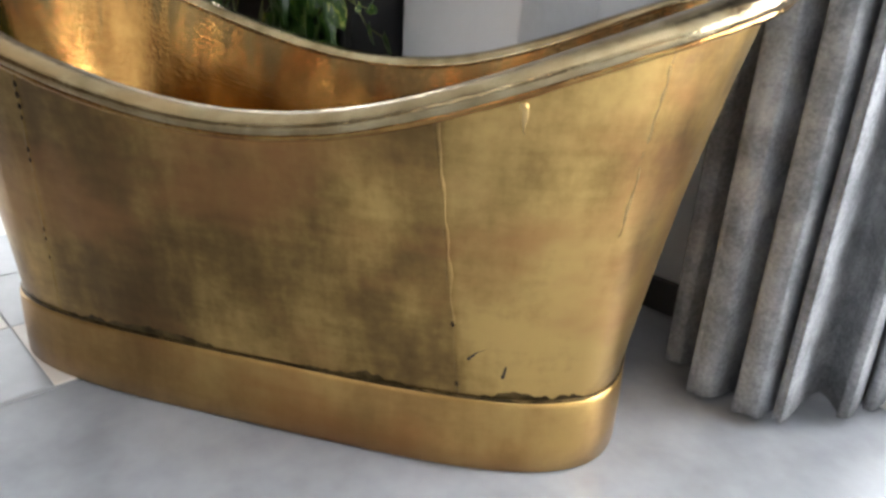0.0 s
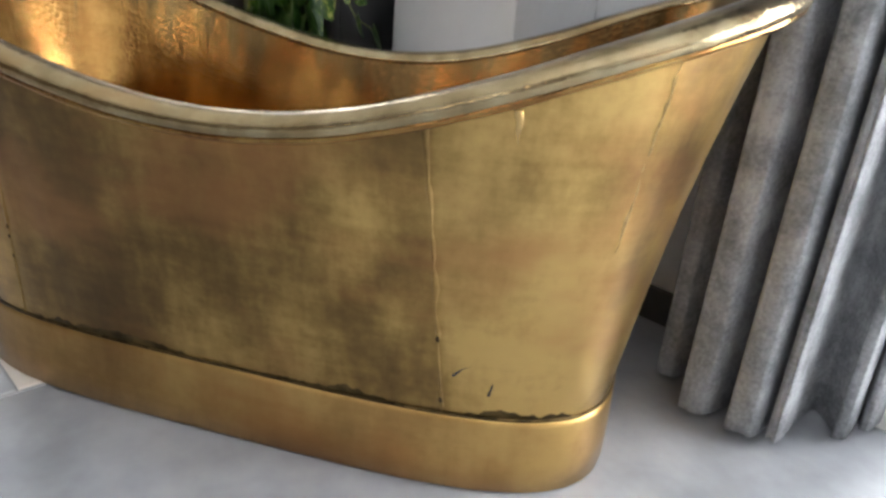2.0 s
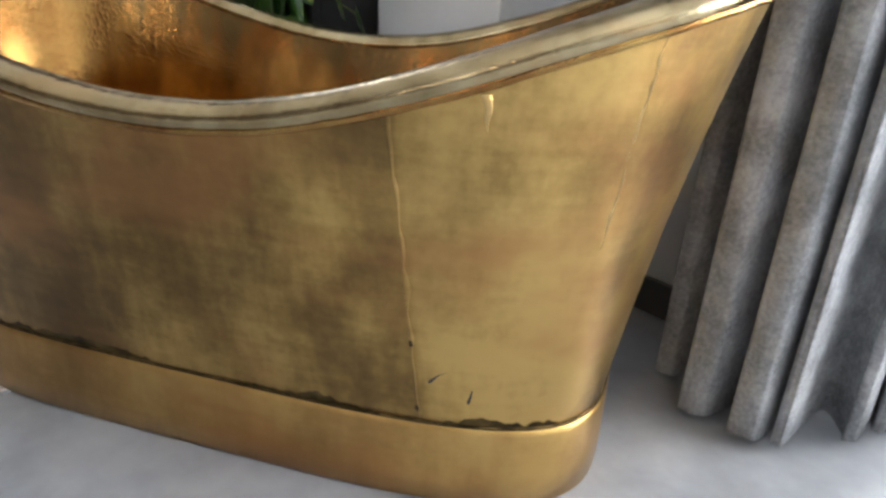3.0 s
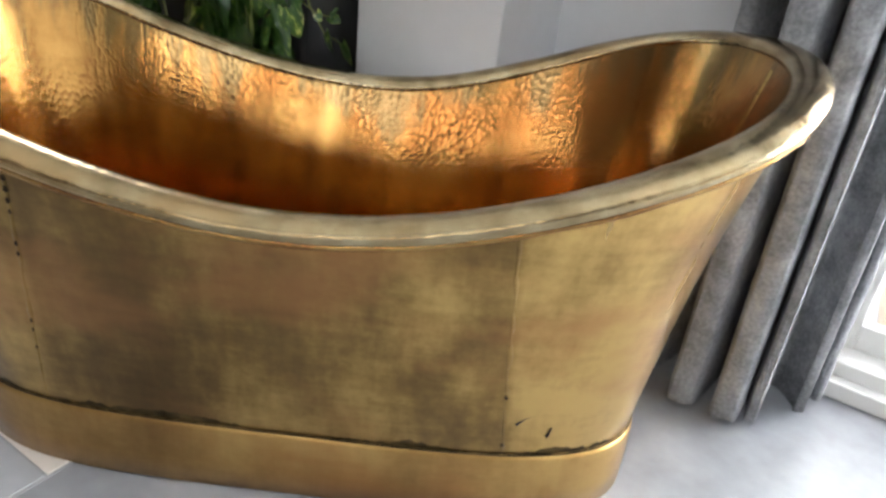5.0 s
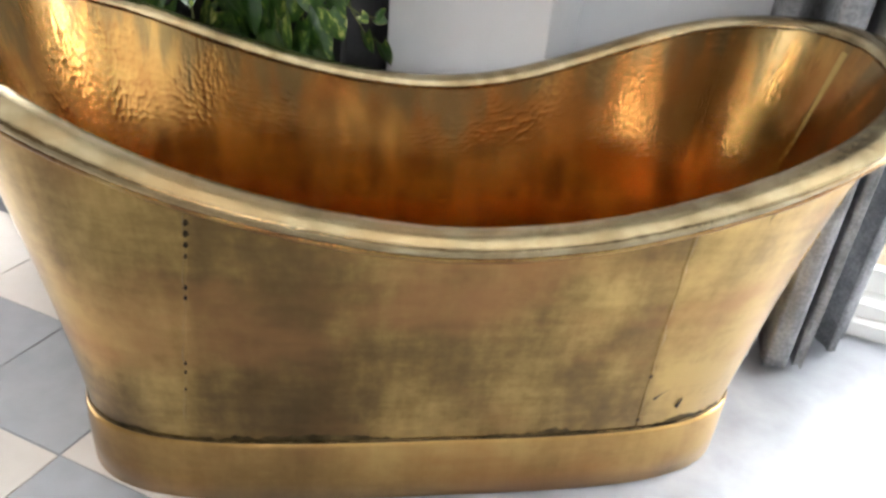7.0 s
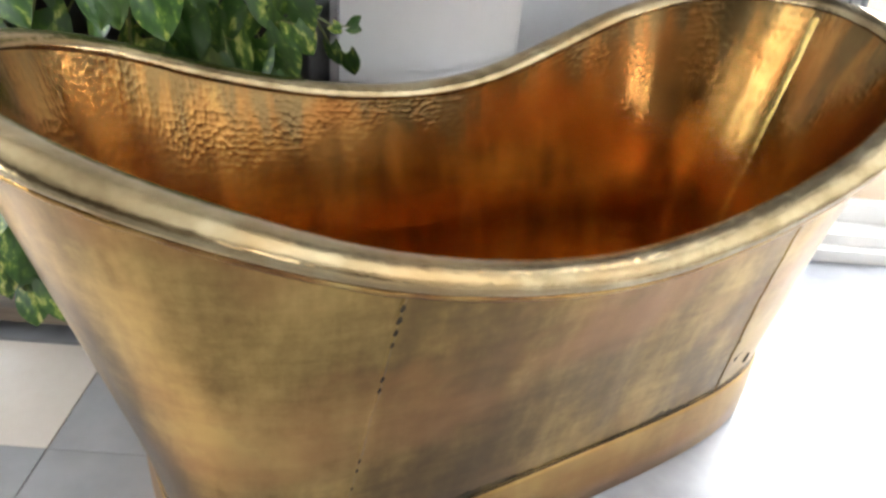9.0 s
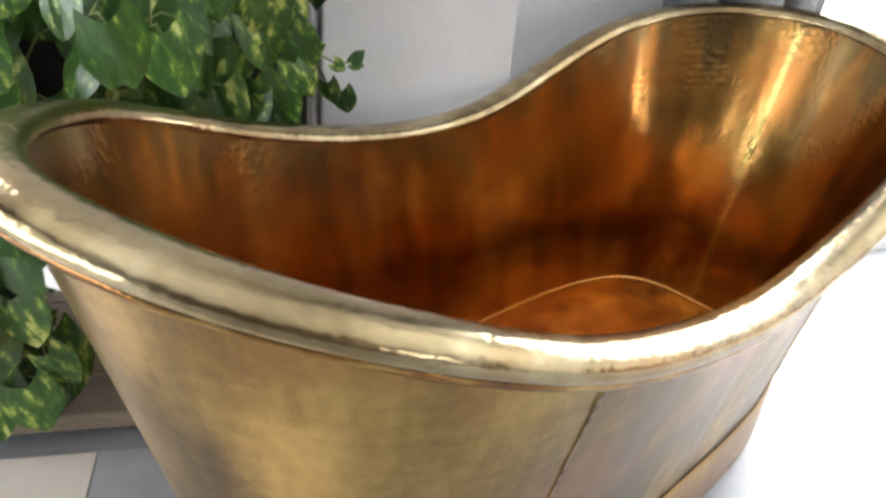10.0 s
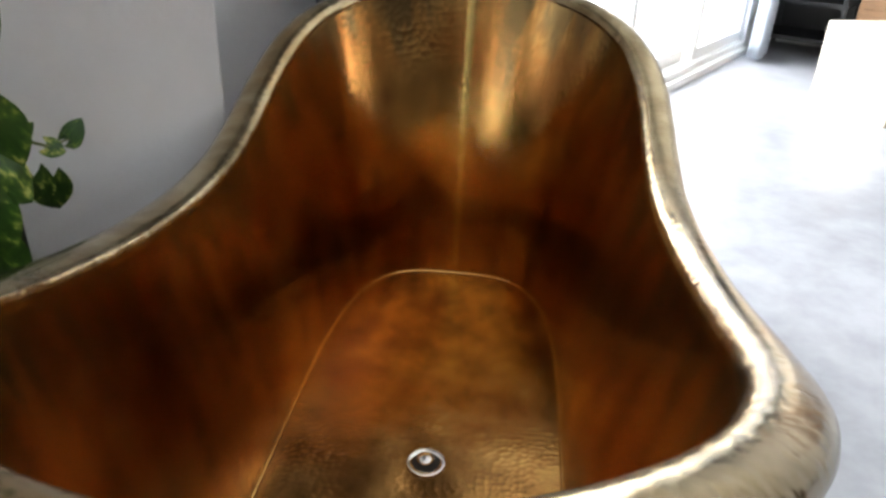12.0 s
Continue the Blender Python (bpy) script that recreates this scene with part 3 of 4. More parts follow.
    part("joint", b, M_SEAM, tub, "dark tarnished joint above the plinth", True)
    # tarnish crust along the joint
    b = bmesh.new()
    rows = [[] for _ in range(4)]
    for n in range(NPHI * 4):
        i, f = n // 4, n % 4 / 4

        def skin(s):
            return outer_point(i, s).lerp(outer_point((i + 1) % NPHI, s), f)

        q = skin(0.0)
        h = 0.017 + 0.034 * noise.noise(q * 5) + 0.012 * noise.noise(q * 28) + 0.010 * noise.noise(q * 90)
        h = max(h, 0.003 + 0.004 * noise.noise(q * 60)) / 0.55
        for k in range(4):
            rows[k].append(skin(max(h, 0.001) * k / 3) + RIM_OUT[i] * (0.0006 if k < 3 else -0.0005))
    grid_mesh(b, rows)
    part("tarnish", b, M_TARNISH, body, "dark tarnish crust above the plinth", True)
    # two scratches near the seam
    for path in (((0.405, 0.226), (0.418, 0.241), (0.436, 0.250)), ((0.463, 0.195), (0.466, 0.207), (0.468, 0.219))):
        pts = []
        for x, z in path:
            i, k = min(((i, k) for i in range(NPHI // 2, NPHI) for k in range(0, 60)), key=lambda e: (outer_point(e[0], e[1] / 120).x - x) ** 2 + (outer_point(e[0], e[1] / 120).z - z) ** 2)
            q = outer_point(i, k / 120)
            pts.append(Vector((x, q.y, z)) + RIM_OUT[i] * 0.0002)
        b = bmesh.new()
        tube(b, pts, 0.0028, 5, False, 0.4)
        part("scratch", b, M_DARK, body, "dark scratch", True)
    # standing seams of the sheet, each a row of tacked folds
    for xt, xl, front in ((0.35, 0.39, True), (-0.375, -0.43, True), (0.35, 0.39, False), (-0.375, -0.43, False)):
        b = bmesh.new()
        pts = seam_path(xt, xl, front)
        rows = []
        for k, q in enumerate(pts):
            w = max(0.0026 + 0.0062 * noise.noise(q * 30), 0.0002)
            q = q + Vector((0.003 * noise.noise(q * 21), 0, 0))
            side = Vector((1, 0, 0))
            nrm = Vector((0, -1 if front else 1, 0.1)).normalized()
            rows.append([q - side * w - nrm * 0.002, q - side * w * 0.6 + nrm * 0.0006, q + side * w * 0.6 + nrm * 0.0006, q + side * w - nrm * 0.002])
        grid_mesh(b, rows, False)
        part("seam", b, M_BODY, body, "tacked sheet seam", True)
        # dark dabs left by the solder, here and there along the fold
        if front:
            for k in range(1, len(pts) - 2):
                wet = noise.noise(pts[k] * 17 + Vector((0, 0, 3.3)))
                if wet < (0.04 if xt < 0 else 0.24):
                    continue
                w, out = 0.0022 + 0.006 * wet, Vector((0, -1 if front else 1, 0.1)).normalized() * 0.0011
                lo, hi = pts[k].lerp(pts[k + 1], 0.08) + out, pts[k].lerp(pts[k + 1], 0.55 + 0.4 * wet) + out
                q = pts[k].lerp(pts[k + 1], 0.3) + out
                side = Vector((w, 0, 0))
                b = bmesh.new()
                b.faces.new([b.verts.new(v) for v in (lo, q + side, hi + side * 0.5, hi, hi - side * 0.4, q - side * 0.8)])
                part("solder_mark", b, M_SEAM, body, "dark solder dab on the seam")
    # ragged solder runs on the end sheet
    for xt, xl, s0, s1, thick in ((0.655, 0.572, 0.50, 0.97, 0.0042), (0.47, 0.49, 0.86, 0.965, 0.006)):
        run = [q for k, q in enumerate(seam_path(xt, xl, True, 110, 0.0)) if s0 < 0.01 + 0.955 * k / 109 < s1]
        b = bmesh.new()
        rows = []
        for k, q in enumerate(run):
            f = k / (len(run) - 1)
            w = thick * max(0.12, 0.45 + 0.5 * f + 1.1 * noise.noise(q * 55)) * min(1.0, 6 * f + 0.1)
            q = q + Vector((0.005 * noise.noise(q * 33), 0, 0))
            out = Vector((q.x * 0.45, q.y, 0)).normalized()
            side = Vector((-out.y, out.x, 0))
            rows.append([q - side * w - out * 0.001, q - side * w * 0.5 + out * w * 0.35, q + side * w * 0.4 + out * w * 0.3, q + side * w - out * 0.001])
        grid_mesh(b, rows, False)
        part("solder_run", b, M_BEAD, body, "ragged bright solder run", True)
    # seams inside, one at each end
    for i_end in (0,):
        b = bmesh.new()
        rows = []
        for k in range(1, steps):
            s = k / steps
            q = (inner_point(i_end, s) + inner_point(i_end - 1, s)) / 2
            inn = -Vector((1 if i_end == 0 else -1, 0, 0))
            rows.append([q + Vector((0, -0.013, 0)) - inn * 0.0004, q + Vector((0, -0.005, 0)) + inn * 0.0004, q + Vector((0, 0.005, 0)) + inn * 0.0004, q + Vector((0, 0.013, 0)) - inn * 0.0004])
        grid_mesh(b, rows, False)
        ob = part("inner_seam", b, M_INSEAM, inside, "vertical seam, its highlight put into paler gold", True)
        layer = ob.data.uv_layers.new(name="sheet").data
        for loop in ob.data.loops:
            layer[loop.index].uv = ob.data.vertices[loop.vertex_index].co.y, ob.data.vertices[loop.vertex_index].co.z
    # drain
    cx, cy, cz = -0.03, -0.015, FLOOR_Z - 0.010
    b = bmesh.new()
    rows = []
    for r, z in ((0.036, -0.002), (0.035, 0.003), (0.032, 0.0045), (0.026, 0.003), (0.0225, 0.001)):
        rows.append([Vector((cx + r * math.cos(a), cy + r * math.sin(a), cz + z)) for a in (2 * math.pi * k / 40 for k in range(40))])
    grid_mesh(b, rows)
    rows = [[Vector((cx + r * math.cos(a), cy + r * math.sin(a), cz + z)) for a in (2 * math.pi * k / 32 for k in range(32))] for r, z in ((0.0268, 0.0022), (0.012, 0.0012))]
    drain = part("drain", b, M_CHROME, basin, "chrome drain ring", True)
    # no opening here: a near-black disc paints the shade inside the drain
    b = bmesh.new()
    vs = grid_mesh(b, rows)
    b.faces.new(vs[-1])
    part("drain_shade", b, M_DARK, drain, "near-black disc, painted shade of the open drain", False)
    b = bmesh.new()
    rows = []
    for k in range(7):
        a = math.pi / 2 * k / 6
        rows.append([Vector((cx + 0.008 + 0.0165 * math.cos(a) * math.cos(w), cy + 0.002 + 0.0165 * math.cos(a) * math.sin(w), cz + 0.002 + 0.006 * math.sin(a))) for w in (2 * math.pi * q / 24 for q in range(24))])
    grid_mesh(b, rows)
    part("plug", b, M_CHROME, drain, "domed chrome plug", True)
    return tub


bathtub()

# ---- things round the tub ----


def price_tag():
    top = Vector((-0.772, 0.076, 0.786))
    t = thing("price_tag", "small blank white paper tag on string below tub rim", "tag")
    b = bmesh.new()
    low = Vector((-0.763, 0.070, 0.684))
    tube(b, [top, top.lerp(low, 0.5) + Vector((0.001, 0.002, 0)), low], 0.0011, 5)
    part("string", b, M_STRING, t)
    b = bmesh.new()
    m = Matrix.Translation(low) @ pose(0, 0, 0, 4, 5, -58)
    outline = [(-0.005, 0.0), (0.005, 0.0), (0.0125, -0.008), (0.0135, -0.031), (-0.013, -0.031), (-0.0125, -0.008)]
    front = [b.verts.new(m @ Vector((x, -0.0006, z + 0.006))) for x, z in outline]
    back = [b.verts.new(m @ Vector((x, 0.0006, z + 0.006))) for x, z in outline]
    b.faces.new(front)
    b.faces.new(back[::-1])
    for k in range(6):
        b.faces.new((front[k], back[k], back[(k + 1) % 6], front[(k + 1) % 6]))
    part("paper", b, M_PAPER, t)


price_tag()


def curtain(name, label, mat, u0, u1, v, amp, folds, z0, z1, seed):
    c = thing(name, label, "curtain", ROOM)
    b = bmesh.new()
    n = folds * 18
    rows = []
    levels = 16
    for k in range(levels + 1):
        f = k / levels
        z = z0 + (z1 - z0) * f
        row = []
        for i in range(n + 1):
            s = i / n
            ph = 2 * math.pi * folds * s
            jig = noise.noise(Vector((s * folds * 1.1, f * 0.9, seed)))
            a = amp * (1 - 0.3 * f) * (0.75 + 0.5 * noise.noise(Vector((s * folds * 0.8, 3.0, seed))))
            wave = 2.0 * abs(math.sin(0.5 * ph + 0.35 * jig)) ** 0.55 - 1.0
            uu = u0 + (u1 - u0) * s + 0.012 * math.sin(2 * ph + 1.0) + 0.012 * jig
            hem = 0.016 * noise.noise(Vector((s * 9, 0, seed))) * (1 - f)
            row.append(Vector((uu, v + 0.09 * max(0.0, s - 0.7) / 0.3 - a * wave, z + hem)))
        rows.append(row)
    grid_mesh(b, rows, False)
    cloth = part("cloth", b, mat, c, "", True)
    mod = cloth.modifiers.new("thickness", "SOLIDIFY")
    mod.thickness, mod.offset = 0.005, 0.0
    b = bmesh.new()
    tube(b, [Vector((u0 - 0.1, v, z1 + 0.03)), Vector((u1 + 0.3, v, z1 + 0.03))], 0.012, 10)
    part("rail", b, M_FRAME, c, "white curtain rail", True)


def gathered_curtain():
    """The heavy curtain: folds of uneven depth, given by where each fold stands out at the hem."""
    c = thing("curtain", "heavy grey felt curtain gathered in deep folds beside the door", "curtain", ROOM)
    ridges = ((1.055, 1.075, 0.020), (1.163, 0.992, 0.030), (1.258, 0.998, 0.027), (1.312, 1.032, 0.010), (1.392, 1.150, 0.012), (1.418, 1.225, 0.010))
    valleys = ((1.02, 1.26), (1.108, 1.19), (1.212, 1.17), (1.286, 1.14), (1.322, 1.215), (1.398, 1.262), (1.43, 1.29))
    hem = [Vector((*valleys[0], 0))]
    for (u, v, w), (vu, vv) in zip(ridges, valleys[1:]):
        hem += [Vector((u - w, v + 0.35 * w + 0.012, 0)), Vector((u - 0.4 * w, v, 0)), Vector((u + 0.5 * w, v + 0.001, 0)), Vector((u + w, v + 0.45 * w + 0.012, 0)), Vector((vu, vv, 0))]
    line = []
    for j in range(len(hem) - 1):
        p0, p1, p2, p3 = hem[max(j - 1, 0)], hem[j], hem[j + 1], hem[min(j + 2, len(hem) - 1)]
        for k in range(6):
            f = k / 6
            line.append(p1 + 0.5 * f * (p2 - p0 + f * (2 * p0 - 5 * p1 + 4 * p2 - p3 + f * (3 * (p1 - p2) + p3 - p0))))
    line.append(hem[-1])
    z0, z1, rows = 0.022, 2.5, []
    for k in range(29):
        f = k / 28
        row = []
        for j, q in enumerate(line):
            drift = noise.noise(Vector((j * 0.09, f * 1.6, 4.0)))
            pull = 1 - 0.28 * f
            v = 1.20 + (q.y - 1.20) * pull + 0.010 * drift * f
            lift = 0.012 * noise.noise(Vector((j * 0.11, 0, 2.0))) * (1 - f) ** 6
            row.append(Vector((q.x + 0.010 * drift * f, v, z0 + (z1 - z0) * f + lift)))
        rows.append(row)
    b = bmesh.new()
    grid_mesh(b, rows, False)
    cloth = part("cloth", b, M_CURTAIN, c, "", True)
    mod = cloth.modifiers.new("thickness", "SOLIDIFY")
    mod.thickness, mod.offset = 0.005, 0.0
    b = bmesh.new()
    tube(b, [Vector((0.94, 1.17, z1 + 0.03)), Vector((1.75, 1.17, z1 + 0.03))], 0.012, 10)
    part("rail", b, M_FRAME, c, "white curtain rail", True)


gathered_curtain()
M_BLUECURTAIN = plain("pale_blue_linen", [(0.3, (0.32, 0.36, 0.42)), (0.7, (0.44, 0.48, 0.54))], 8, (0.85, 0.95), 0.0, 0.4, 300, 120)
curtain("curtain", "pale blue-grey curtain drawn aside at the far end of the doors", M_BLUECURTAIN, 4.84, 5.12, 1.19, 0.055, 4, 0.03, 2.5, 9.0)


def cardboard_box(name, label, u0, u1, v0, v1, z0, h, turn, mat, ink=False):
    c = thing(name, label, "box", ROOM @ pose((u0 + u1) / 2, (v0 + v1) / 2, z0, 0, 0, turn))
    w, d = (u1 - u0) / 2, (v1 - v0) / 2
    b = bmesh.new()
    box(b, -w, w, -d, d, 0.001, h - 0.006, 0.004)
    part("carton", b, mat, c)
    for sx in (-1, 1):
        b = bmesh.new()
        box(b, min(0.004 * sx, w * sx), max(0.004 * sx, w * sx), -d, d, h - 0.006, h - 0.001, 0.001)
        part("flap", b, mat, c)
    if ink:
        for k, (x, z, l, t) in enumerate(((-0.14, 0.33, 0.16, 0.016), (-0.14, 0.295, 0.12, 0.016), (-0.15, 0.26, 0.15, 0.016), (-0.10, 0.42, 0.008, 0.05), (-0.06, 0.42, 0.008, 0.05))):
            b = bmesh.new()
            box(b, x, x + l, -d - 0.0022, -d - 0.0002, z, z + t)
            part("print", b, M_INK, c, "faded blue-grey printed bar")
    return c


cardboard_box("cardboard_box", "closed brown cardboard box with faded print outside the doors", 1.5, 2.2, 1.62, 2.0, 0.0, 0.5, 4, M_CARD, True)
cardboard_box("cardboard_box", "plain brown cardboard box standing outside the glass doors", 1.6, 2.15, 2.05, 2.4, 0.0, 0.78, -5, M_CARD)
cardboard_box("cardboard_box", "large pale cardboard box with closed flaps on the concrete floor", 3.915, 4.52, 0.043, 0.543, 0.0, 0.41, 46.6, M_PALE)


def sideboard():
    c = thing("sideboard", "brown wooden sideboard with drawers against the end wall", "sideboard", ROOM)
    b = bmesh.new()
    box(b, 5.2, 5.72, -1.2, 0.70, 0.12, 0.86, 0.006)
    part("body", b, M_WOOD, c)
    b = bmesh.new()
    box(b, 5.16, 5.74, -1.25, 0.73, 0.86, 0.895, 0.006)
    part("top", b, M_WOOD, c)
    for k in range(3):
        for q in range(3):
            b = bmesh.new()
            box(b, 5.185, 5.2, -1.17 + 0.625 * k, -0.58 + 0.625 * k, 0.15 + 0.235 * q, 0.365 + 0.235 * q, 0.004)
            d = part("drawer", b, M_WOOD, c)
            b = bmesh.new()
            box(b, 5.165, 5.185, -0.925 + 0.625 * k, -0.825 + 0.625 * k, 0.25 + 0.235 * q, 0.265 + 0.235 * q, 0.004)
            part("handle", b, M_BLACK, d, "dark bar handle")
    for y in (-1.15, 0.60):
        for x in (5.22, 5.66):
            b = bmesh.new()
            box(b, x, x + 0.05, y, y + 0.05, 0, 0.12, 0.003)
            part("leg", b, M_WOOD, c)


sideboard()


def shelf_rack():
    c = thing("shelf_rack", "dark open metal shelf rack with bare shelves near the end wall", "shelf", ROOM)
    for x in (5.28, 5.66):
        for y in (0.78, 1.26):
            b = bmesh.new()
            box(b, x, x + 0.03, y, y + 0.03, 0, 1.4, 0.002)
            part("post", b, M_BLACK, c)
    for z in (0.1, 0.34, 0.6, 0.9, 1.25):
        b = bmesh.new()
        box(b, 5.27, 5.7, 0.77, 1.30, z, z + 0.025, 0.002)
        part("shelf", b, M_BLACK, c)
    b = bmesh.new()
    box(b, 5.70, 5.715, 0.77, 1.30, 0.02, 1.4, 0.002)
    part("back_panel", b, M_BLACK, c)


shelf_rack()


def red_cabinet():
    c = thing("cabinet", "terracotta-painted low cabinet with two doors by the wall", "cabinet", ROOM)
    b = bmesh.new()
    box(b, -2.15, -1.55, 0.62, 1.1, 0.0, 0.8, 0.006)
    part("body", b, M_TERRA, c)
    for k in range(2):
        b = bmesh.new()
        box(b, -1.55, -1.532, 0.64 + 0.23 * k, 0.85 + 0.23 * k, 0.05, 0.77, 0.004)
        d = part("door", b, M_TERRA, c)
        b = bmesh.new()
        box(b, -1.532, -1.515, 0.81 - 0.12 * k + 0.1 * k * 0.6 + 0.1 * k, 0.825 - 0.12 * k + 0.1 * k * 0.6 + 0.1 * k, 0.4, 0.5, 0.003)
        part("handle", b, M_BLACK, d, "dark handle")


red_cabinet()

# ---- planter and trailing plant ----


def planter():
    p = thing("planter", "matt black rectangular planter trough full of soil on a plank base", "planter", ROOM)
    u0, u1, v0, v1, z0, z1 = -0.80, 0.10, 0.86, 1.16, 0.42, 0.86
    for a in ((u0, u1, v0, v0 + 0.02), (u0, u1, v1 - 0.02, v1), (u0, u0 + 0.02, v0 + 0.02, v1 - 0.02), (u1 - 0.02, u1, v0 + 0.02, v1 - 0.02)):
        b = bmesh.new()
        box(b, *a, z0, z1, 0.003)
        part("side_panel", b, M_BLACK, p)
    b = bmesh.new()
    box(b, u0 + 0.02, u1 - 0.02, v0 + 0.02, v1 - 0.02, z0, z0 + 0.02)
    part("bottom_panel", b, M_BLACK, p)
    b = bmesh.new()
    box(b, u0 + 0.021, u1 - 0.021, v0 + 0.021, v1 - 0.021, z0 + 0.02, z1 - 0.04, 0.0)
    part("soil", b, M_SOIL, p)
    for x in (u0 + 0.01, u1 - 0.05):
        for y in (v0 + 0.01, v1 - 0.05):
            b = bmesh.new()
            box(b, x, x + 0.04, y, y + 0.04, 0.07, z0, 0.003)
            part("leg", b, M_BLACK, p)
    return p


planter()


def plank_base():
    p = thing("plank_base", "low base of weathered brown planks on the floor by the wall", "platform", ROOM)
    for k in range(4):
        b = bmesh.new()
        box(b, -1.7, 0.115, 0.655 + 0.135 * k, 0.785 + 0.135 * k, 0.03, 0.07 - 0.002 * (k % 2), 0.004)
        part("plank", b, M_PLANK, p)
    for u in (-1.6, -0.85, 0.02):
        b = bmesh.new()
        box(b, u, u + 0.06, 0.66, 1.18, 0.0, 0.03)
        part("bearer", b, M_PLANK, p)


plank_base()


def leaf_mesh(name, width, fold, droop, twist):
    """A heart-shaped leaf one metre long, base at the origin, tip along +y."""
    b = bmesh.new()
    rows = []
    cols = (-1, -0.62, -0.25, 0, 0.25, 0.62, 1)
    for k in range(9):
        t = k / 8
        w = width * (math.sin(math.pi * (0.20 + 0.80 * t) ** 0.85) ** 0.85 if t < 1 else 0.004)
        row = []
        for c in cols:
            y = t - 0.30 * abs(c) ** 1.6 * (1 - t) ** 4
            x = c * w + twist * t * t * 0.2
            z = -fold * abs(c) * w * 1.2 + fold * 0.5 * (c * c) * w - droop * t * t + 0.015 * math.sin(7 * t + 3 * c)
            row.append(Vector((x, y, z)))
        rows.append(row)
    grid_mesh(b, rows, False)
    return finish(b, name, M_LEAF, True)


LEAVES = [leaf_mesh("leaf", 0.50, 0.14, 0.16, 0.2), leaf_mesh("leaf", 0.46, 0.22, 0.28, -0.3), leaf_mesh("leaf", 0.53, 0.10, 0.1, 0.1), leaf_mesh("leaf", 0.47, 0.3, 0.32, 0.4)]


def leaf_pose(p, tip, face, size):
    y = tip.normalized()
    z = (face - y * face.dot(y)).normalized()
    x = y.cross(z)
    return Matrix(((x.x, y.x, z.x, p.x), (x.y, y.y, z.y, p.y), (x.z, y.z, z.z, p.z), (0, 0, 0, 1))) @ Matrix.Diagonal((size, size, size, 1))


def pothos():
    plant = thing("pothos_plant", "trailing pothos, glossy green leaves splashed with yellow, in black planter", "plant")
    rng = random.Random(11)
    spots = []
    vines = []
    arching = []
    for k in range(50):
        u = rng.uniform(-0.95, 0.11) if k < 27 else rng.uniform(-0.32, 0.11)
        v = rng.uniform(0.84, 0.93)
        p = Vector((u, v, rng.uniform(0.82, 0.90)))
        end = rng.choice((0.10, 0.16, 0.25, 0.4, 0.5, 0.62))
        if u > -0.02:
            end = max(end, 0.48)
        if k >= 38:
            p.x = u = rng.uniform(-0.85, -0.18)
            end = rng.uniform(0.08, 0.16)
        pts = [p.copy(), p + Vector((0, -0.02, rng.uniform(0.02, 0.12)))]
        q = pts[-1].copy()
        lean = rng.uniform(-0.12, 0.12)
        front = rng.uniform(0.66, 0.82) if u < -0.3 else rng.uniform(0.85, 0.9)
        while q.z > end:
            q = q + Vector((lean * 0.06 + rng.uniform(-0.018, 0.018), 0.25 * (front - q.y) + rng.uniform(-0.01, 0.01), -0.045))
            q.x = min(q.x, 0.125)
            pts.append(q.copy())
        vines.append(pts)
    # vines that hang free in front of the trough, down to the planks
    for k in range(13):
        u = rng.uniform(-0.78, -0.14)
        front = rng.uniform(0.60, 0.74)
        q = Vector((u, front, rng.uniform(0.66, 0.76)))
        pts = [Vector((u + 0.03, 0.88, 0.84)), Vector((u + 0.01, 0.5 * (0.88 + front), 0.86)), q.copy()]
        end = rng.uniform(0.10, 0.34)
        while q.z > end:
            q = q + Vector((rng.uniform(-0.022, 0.016), rng.uniform(-0.012, 0.012), -0.05))
            pts.append(q.copy())
        vines.append(pts)
    # a few shoots stand up above the trough
    for k in range(16):
        u = rng.uniform(-0.85, 0.10)
        p = Vector((u, rng.uniform(0.88, 1.05), 0.83))
        out = Vector((rng.uniform(-0.3, 0.3), rng.uniform(-0.5, 0.1), 1.0))
        vines.append([p + out * (0.05 * j) + Vector((0, -0.004 * j * j, 0)) for j in range(5)])
    # long shoots arch out over the tub's rim and hang there
    for k in range(15):
        u = -0.66 + 0.042 * k + rng.uniform(-0.03, 0.03)
        far = rng.uniform(0.54, 0.68)
        top = rng.uniform(0.86, 0.97)
        end = rng.uniform(0.80, 0.88)
        a, c = Vector((u + rng.uniform(-0.06, 0.06), 0.90, 0.85)), Vector((u, far, end))
        mid = (a + c) / 2 + Vector((0, 0, 2 * (top - (a.z + c.z) / 2)))
        vines.append([a * (1 - f) ** 2 + mid * (2 * f * (1 - f)) + c * f * f for f in (0, 0.2, 0.4, 0.6, 0.8, 1.0)])
        arching.append(len(vines) - 1)
    # the tendril that reaches over the pier, and the sprig below it
    tendril = [Vector((0.05, 0.87, 0.84)), Vector((0.075, 0.85, 0.78)), Vector((0.11, 0.85, 0.735)), Vector((0.15, 0.86, 0.712)), Vector((0.185, 0.87, 0.71))]
    sprig = [Vector((0.08, 0.88, 0.80)), Vector((0.11, 0.88, 0.72)), Vector((0.14, 0.90, 0.66)), Vector((0.17, 0.93, 0.635))]
    for pts in vines + [tendril, sprig]:
        b = bmesh.new()
        tube(b, [rm(*q) for q in pts], 0.0032, 5, False, 0.5)
        part("stem", b, M_STEM, plant, "", True)
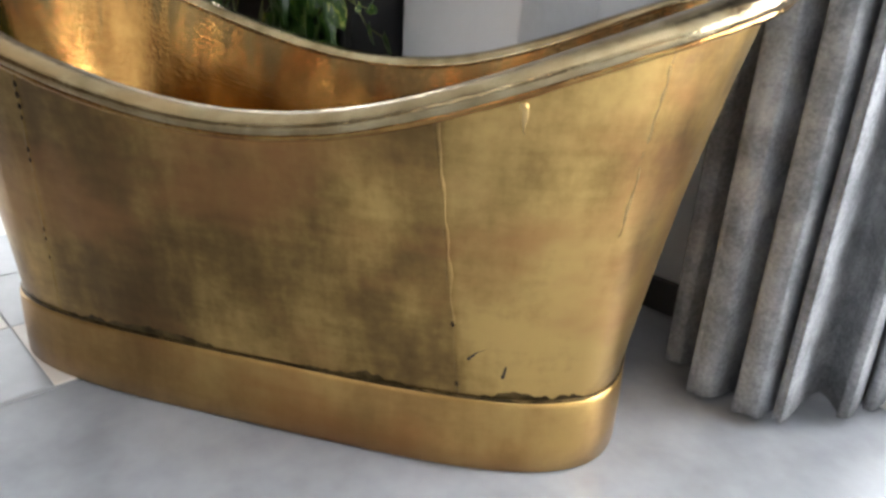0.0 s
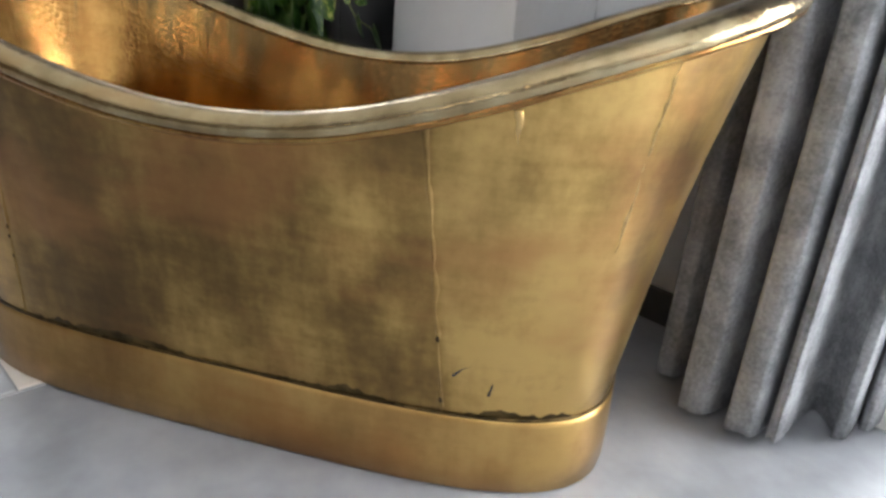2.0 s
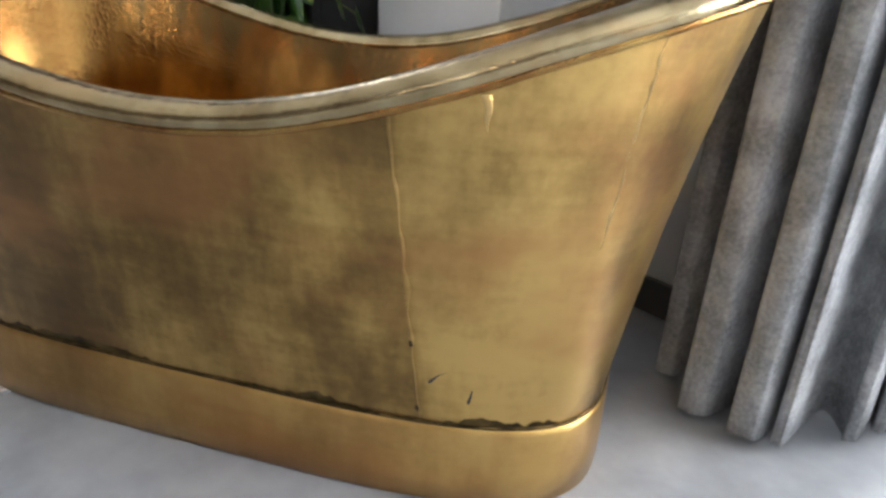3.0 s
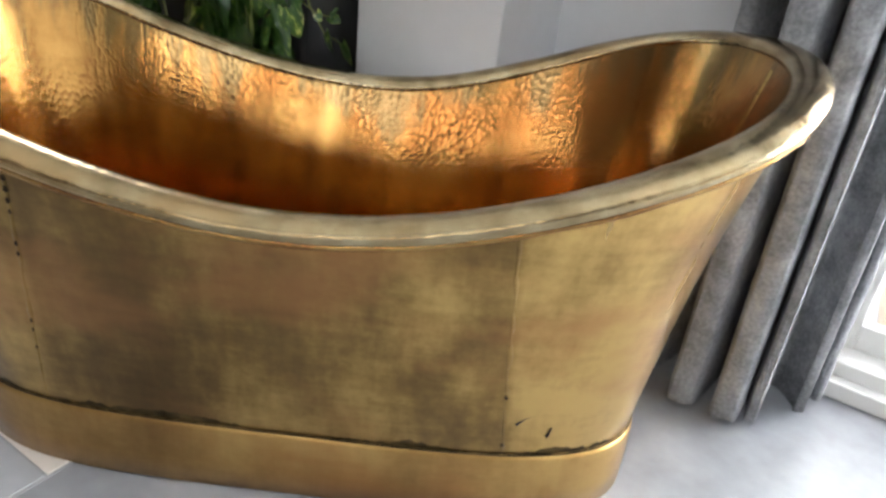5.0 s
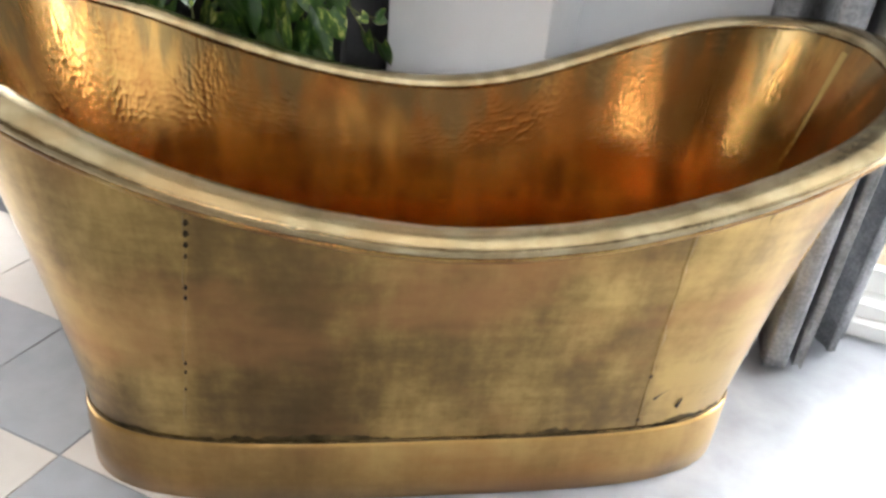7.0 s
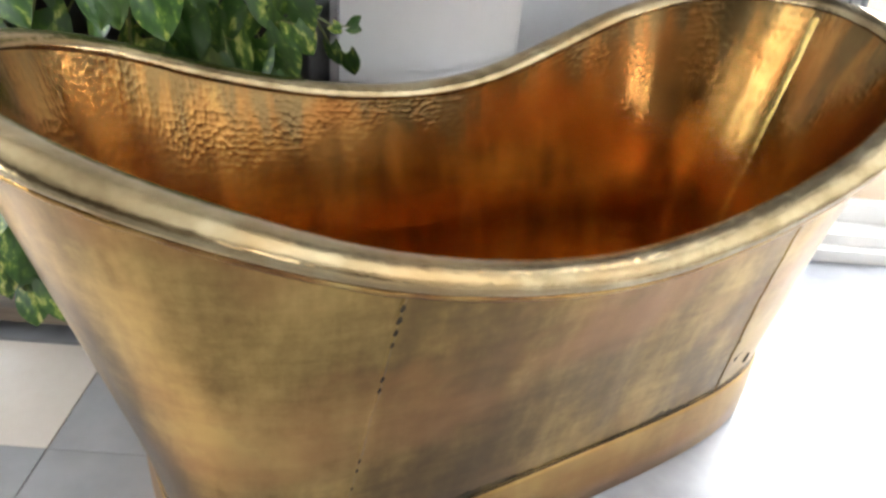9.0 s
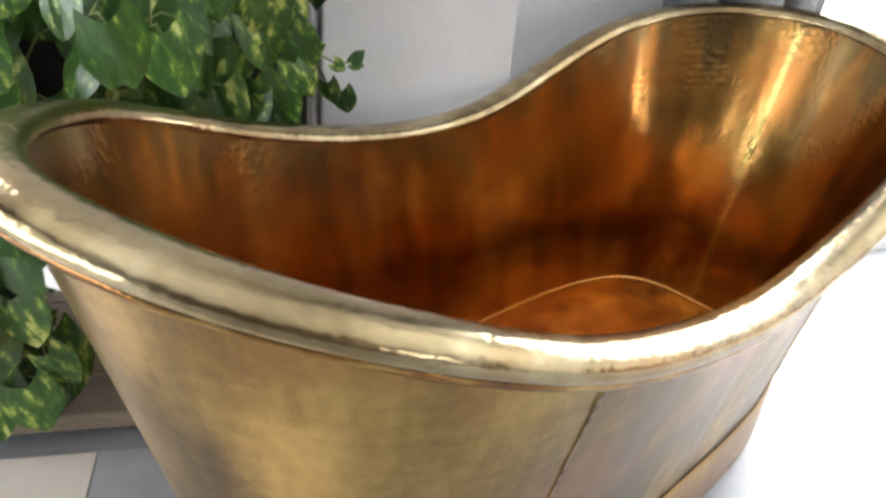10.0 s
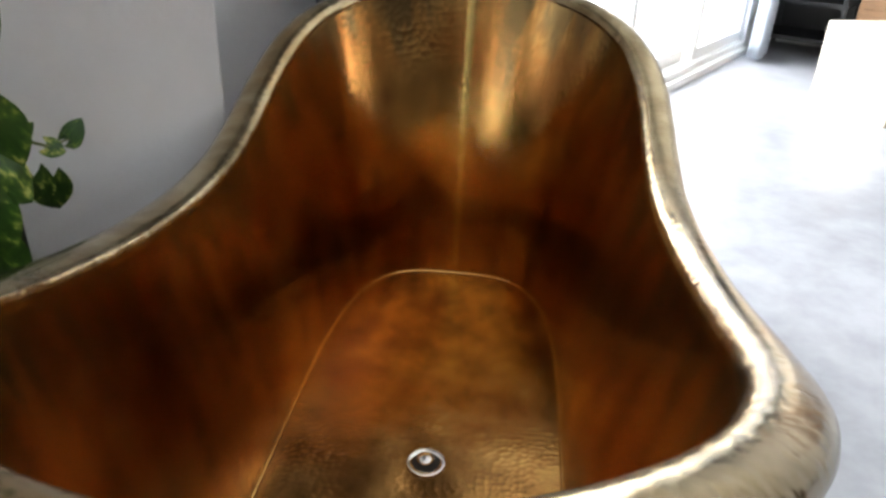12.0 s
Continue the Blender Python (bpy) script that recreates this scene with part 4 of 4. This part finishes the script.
    for n, pts in enumerate(vines):
        for j in range(1, len(pts)):
            if n in arching:
                if j < 2 or rng.random() < 0.25:
                    continue
                side = 1 if j % 2 else -1
                base = pts[j] + Vector((side * rng.uniform(0.01, 0.05), -rng.uniform(0.0, 0.05), rng.uniform(-0.01, 0.02)))
                base.x = min(base.x, -0.05)
                tip = Vector((side * rng.uniform(-0.1, 0.5), -rng.uniform(0.0, 0.35), -rng.uniform(0.5, 1.1)))
                face = Vector((rng.uniform(-0.9, 0.2), -1.0, rng.uniform(0.2, 0.9)))
                spots.append((pts[j], base, tip, face, rng.uniform(0.065, 0.10)))
                continue
            if rng.random() < 0.55:
                continue
            side = 1 if j % 2 else -1
            q = pts[j]
            away = Vector((side * rng.uniform(0.2, 0.9), -rng.uniform(0.35, 1.0), rng.uniform(-0.1, 0.5))).normalized()
            stalk = rng.uniform(0.03, 0.07)
            base = q + away * stalk
            base.x = min(base.x, 0.12)
            if base.x > -0.12:
                base.y = max(base.y, 0.84)
            tip = Vector((side * rng.uniform(-0.2, 0.7), -rng.uniform(0.05, 0.6) * (1.0 if base.x < -0.3 else 0.3), -rng.uniform(0.35, 1.1)))
            face = Vector((rng.uniform(-0.9, 0.4), -1.0, rng.uniform(0.0, 1.0)))
            spots.append((q, base, tip, face, rng.uniform(0.065, 0.118)))
    small = [(tendril[2], (0.5, -0.3, 0.6), 0.028), (tendril[3], (0.7, -0.2, -0.4), 0.026), (tendril[4], (0.9, 0.1, -0.25), 0.028), (tendril[4], (0.6, -0.2, 0.8), 0.033), (tendril[1], (-0.2, -0.5, 0.9), 0.04),
             (sprig[3], (0.3, 0.2, -1.0), 0.060), (sprig[2], (0.2, 0.0, -0.9), 0.05)]
    extra = [(q, q, Vector(t), Vector((-0.5, -0.8, 0.5)), sz) for q, t, sz in small]
    turn = ROOM.to_3x3()
    spots.sort(key=lambda e: -e[1].x + 1.5 * e[1].y)
    rest = bmesh.new()
    stalks = bmesh.new()
    for k, (q, base, tip, face, size) in enumerate(extra + spots):
        m = leaf_pose(rm(*base), turn @ tip, turn @ face, size)
        if base is not q:
            mid = (q + base) / 2 + Vector((0, 0, 0.008))
            tube(stalks, [rm(*q), rm(*mid), rm(*base)], 0.0016, 4)
        me = LEAVES[rng.randrange(4)]
        if k < 300:
            o = new("leaf", me)
            o.parent = plant
            o.matrix_world = m
        else:
            at = len(rest.verts)
            rest.from_mesh(me)
            rest.verts.ensure_lookup_table()
            for i in range(at, len(rest.verts)):
                rest.verts[i].co = m @ rest.verts[i].co
    o = part("leaf_stalks", stalks, M_STEM, plant, "", True)
    o["kind"] = "stuff"
    o = part("foliage", rest, M_LEAF_FAR, plant, "", True)
    o["kind"] = "stuff"


pothos()

# ---- floor tiles, laid in the concrete at the planter's side ----
TILE = 0.31
WHITE = {(-1, -1), (0, 0), (-3, 1), (-2, 1), (-2, -1), (-4, 0), (-3, -2), (-4, 1), (-3, 0), (-5, -1)}
bm = bmesh.new()
box(bm, -5 * TILE - 0.002, TILE + 0.002, -2 * TILE - 0.002, 2 * TILE + 0.012, 0.0, 0.0035)
bed = structure("tile_bed", bm, M_GROUT, "pale grout bed of the tiled patch in the floor", "floor", ROOM)


def tile_mesh(name, mat):
    b = bmesh.new()
    box(b, 0.002, TILE - 0.002, 0.002, TILE - 0.002, 0.0005, 0.0065, 0.0012)
    return finish(b, name, mat)


tile_white, tile_grey = tile_mesh("tile", M_TILE), tile_mesh("tile", M_GREY_TILE)
for i in range(-5, 1):
    for j in range(-2, 2):
        o = new("tile", tile_white if (i, j) in WHITE else tile_grey)
        o.parent = bed
        o.matrix_local = Matrix.Translation((i * TILE, j * TILE, 0))
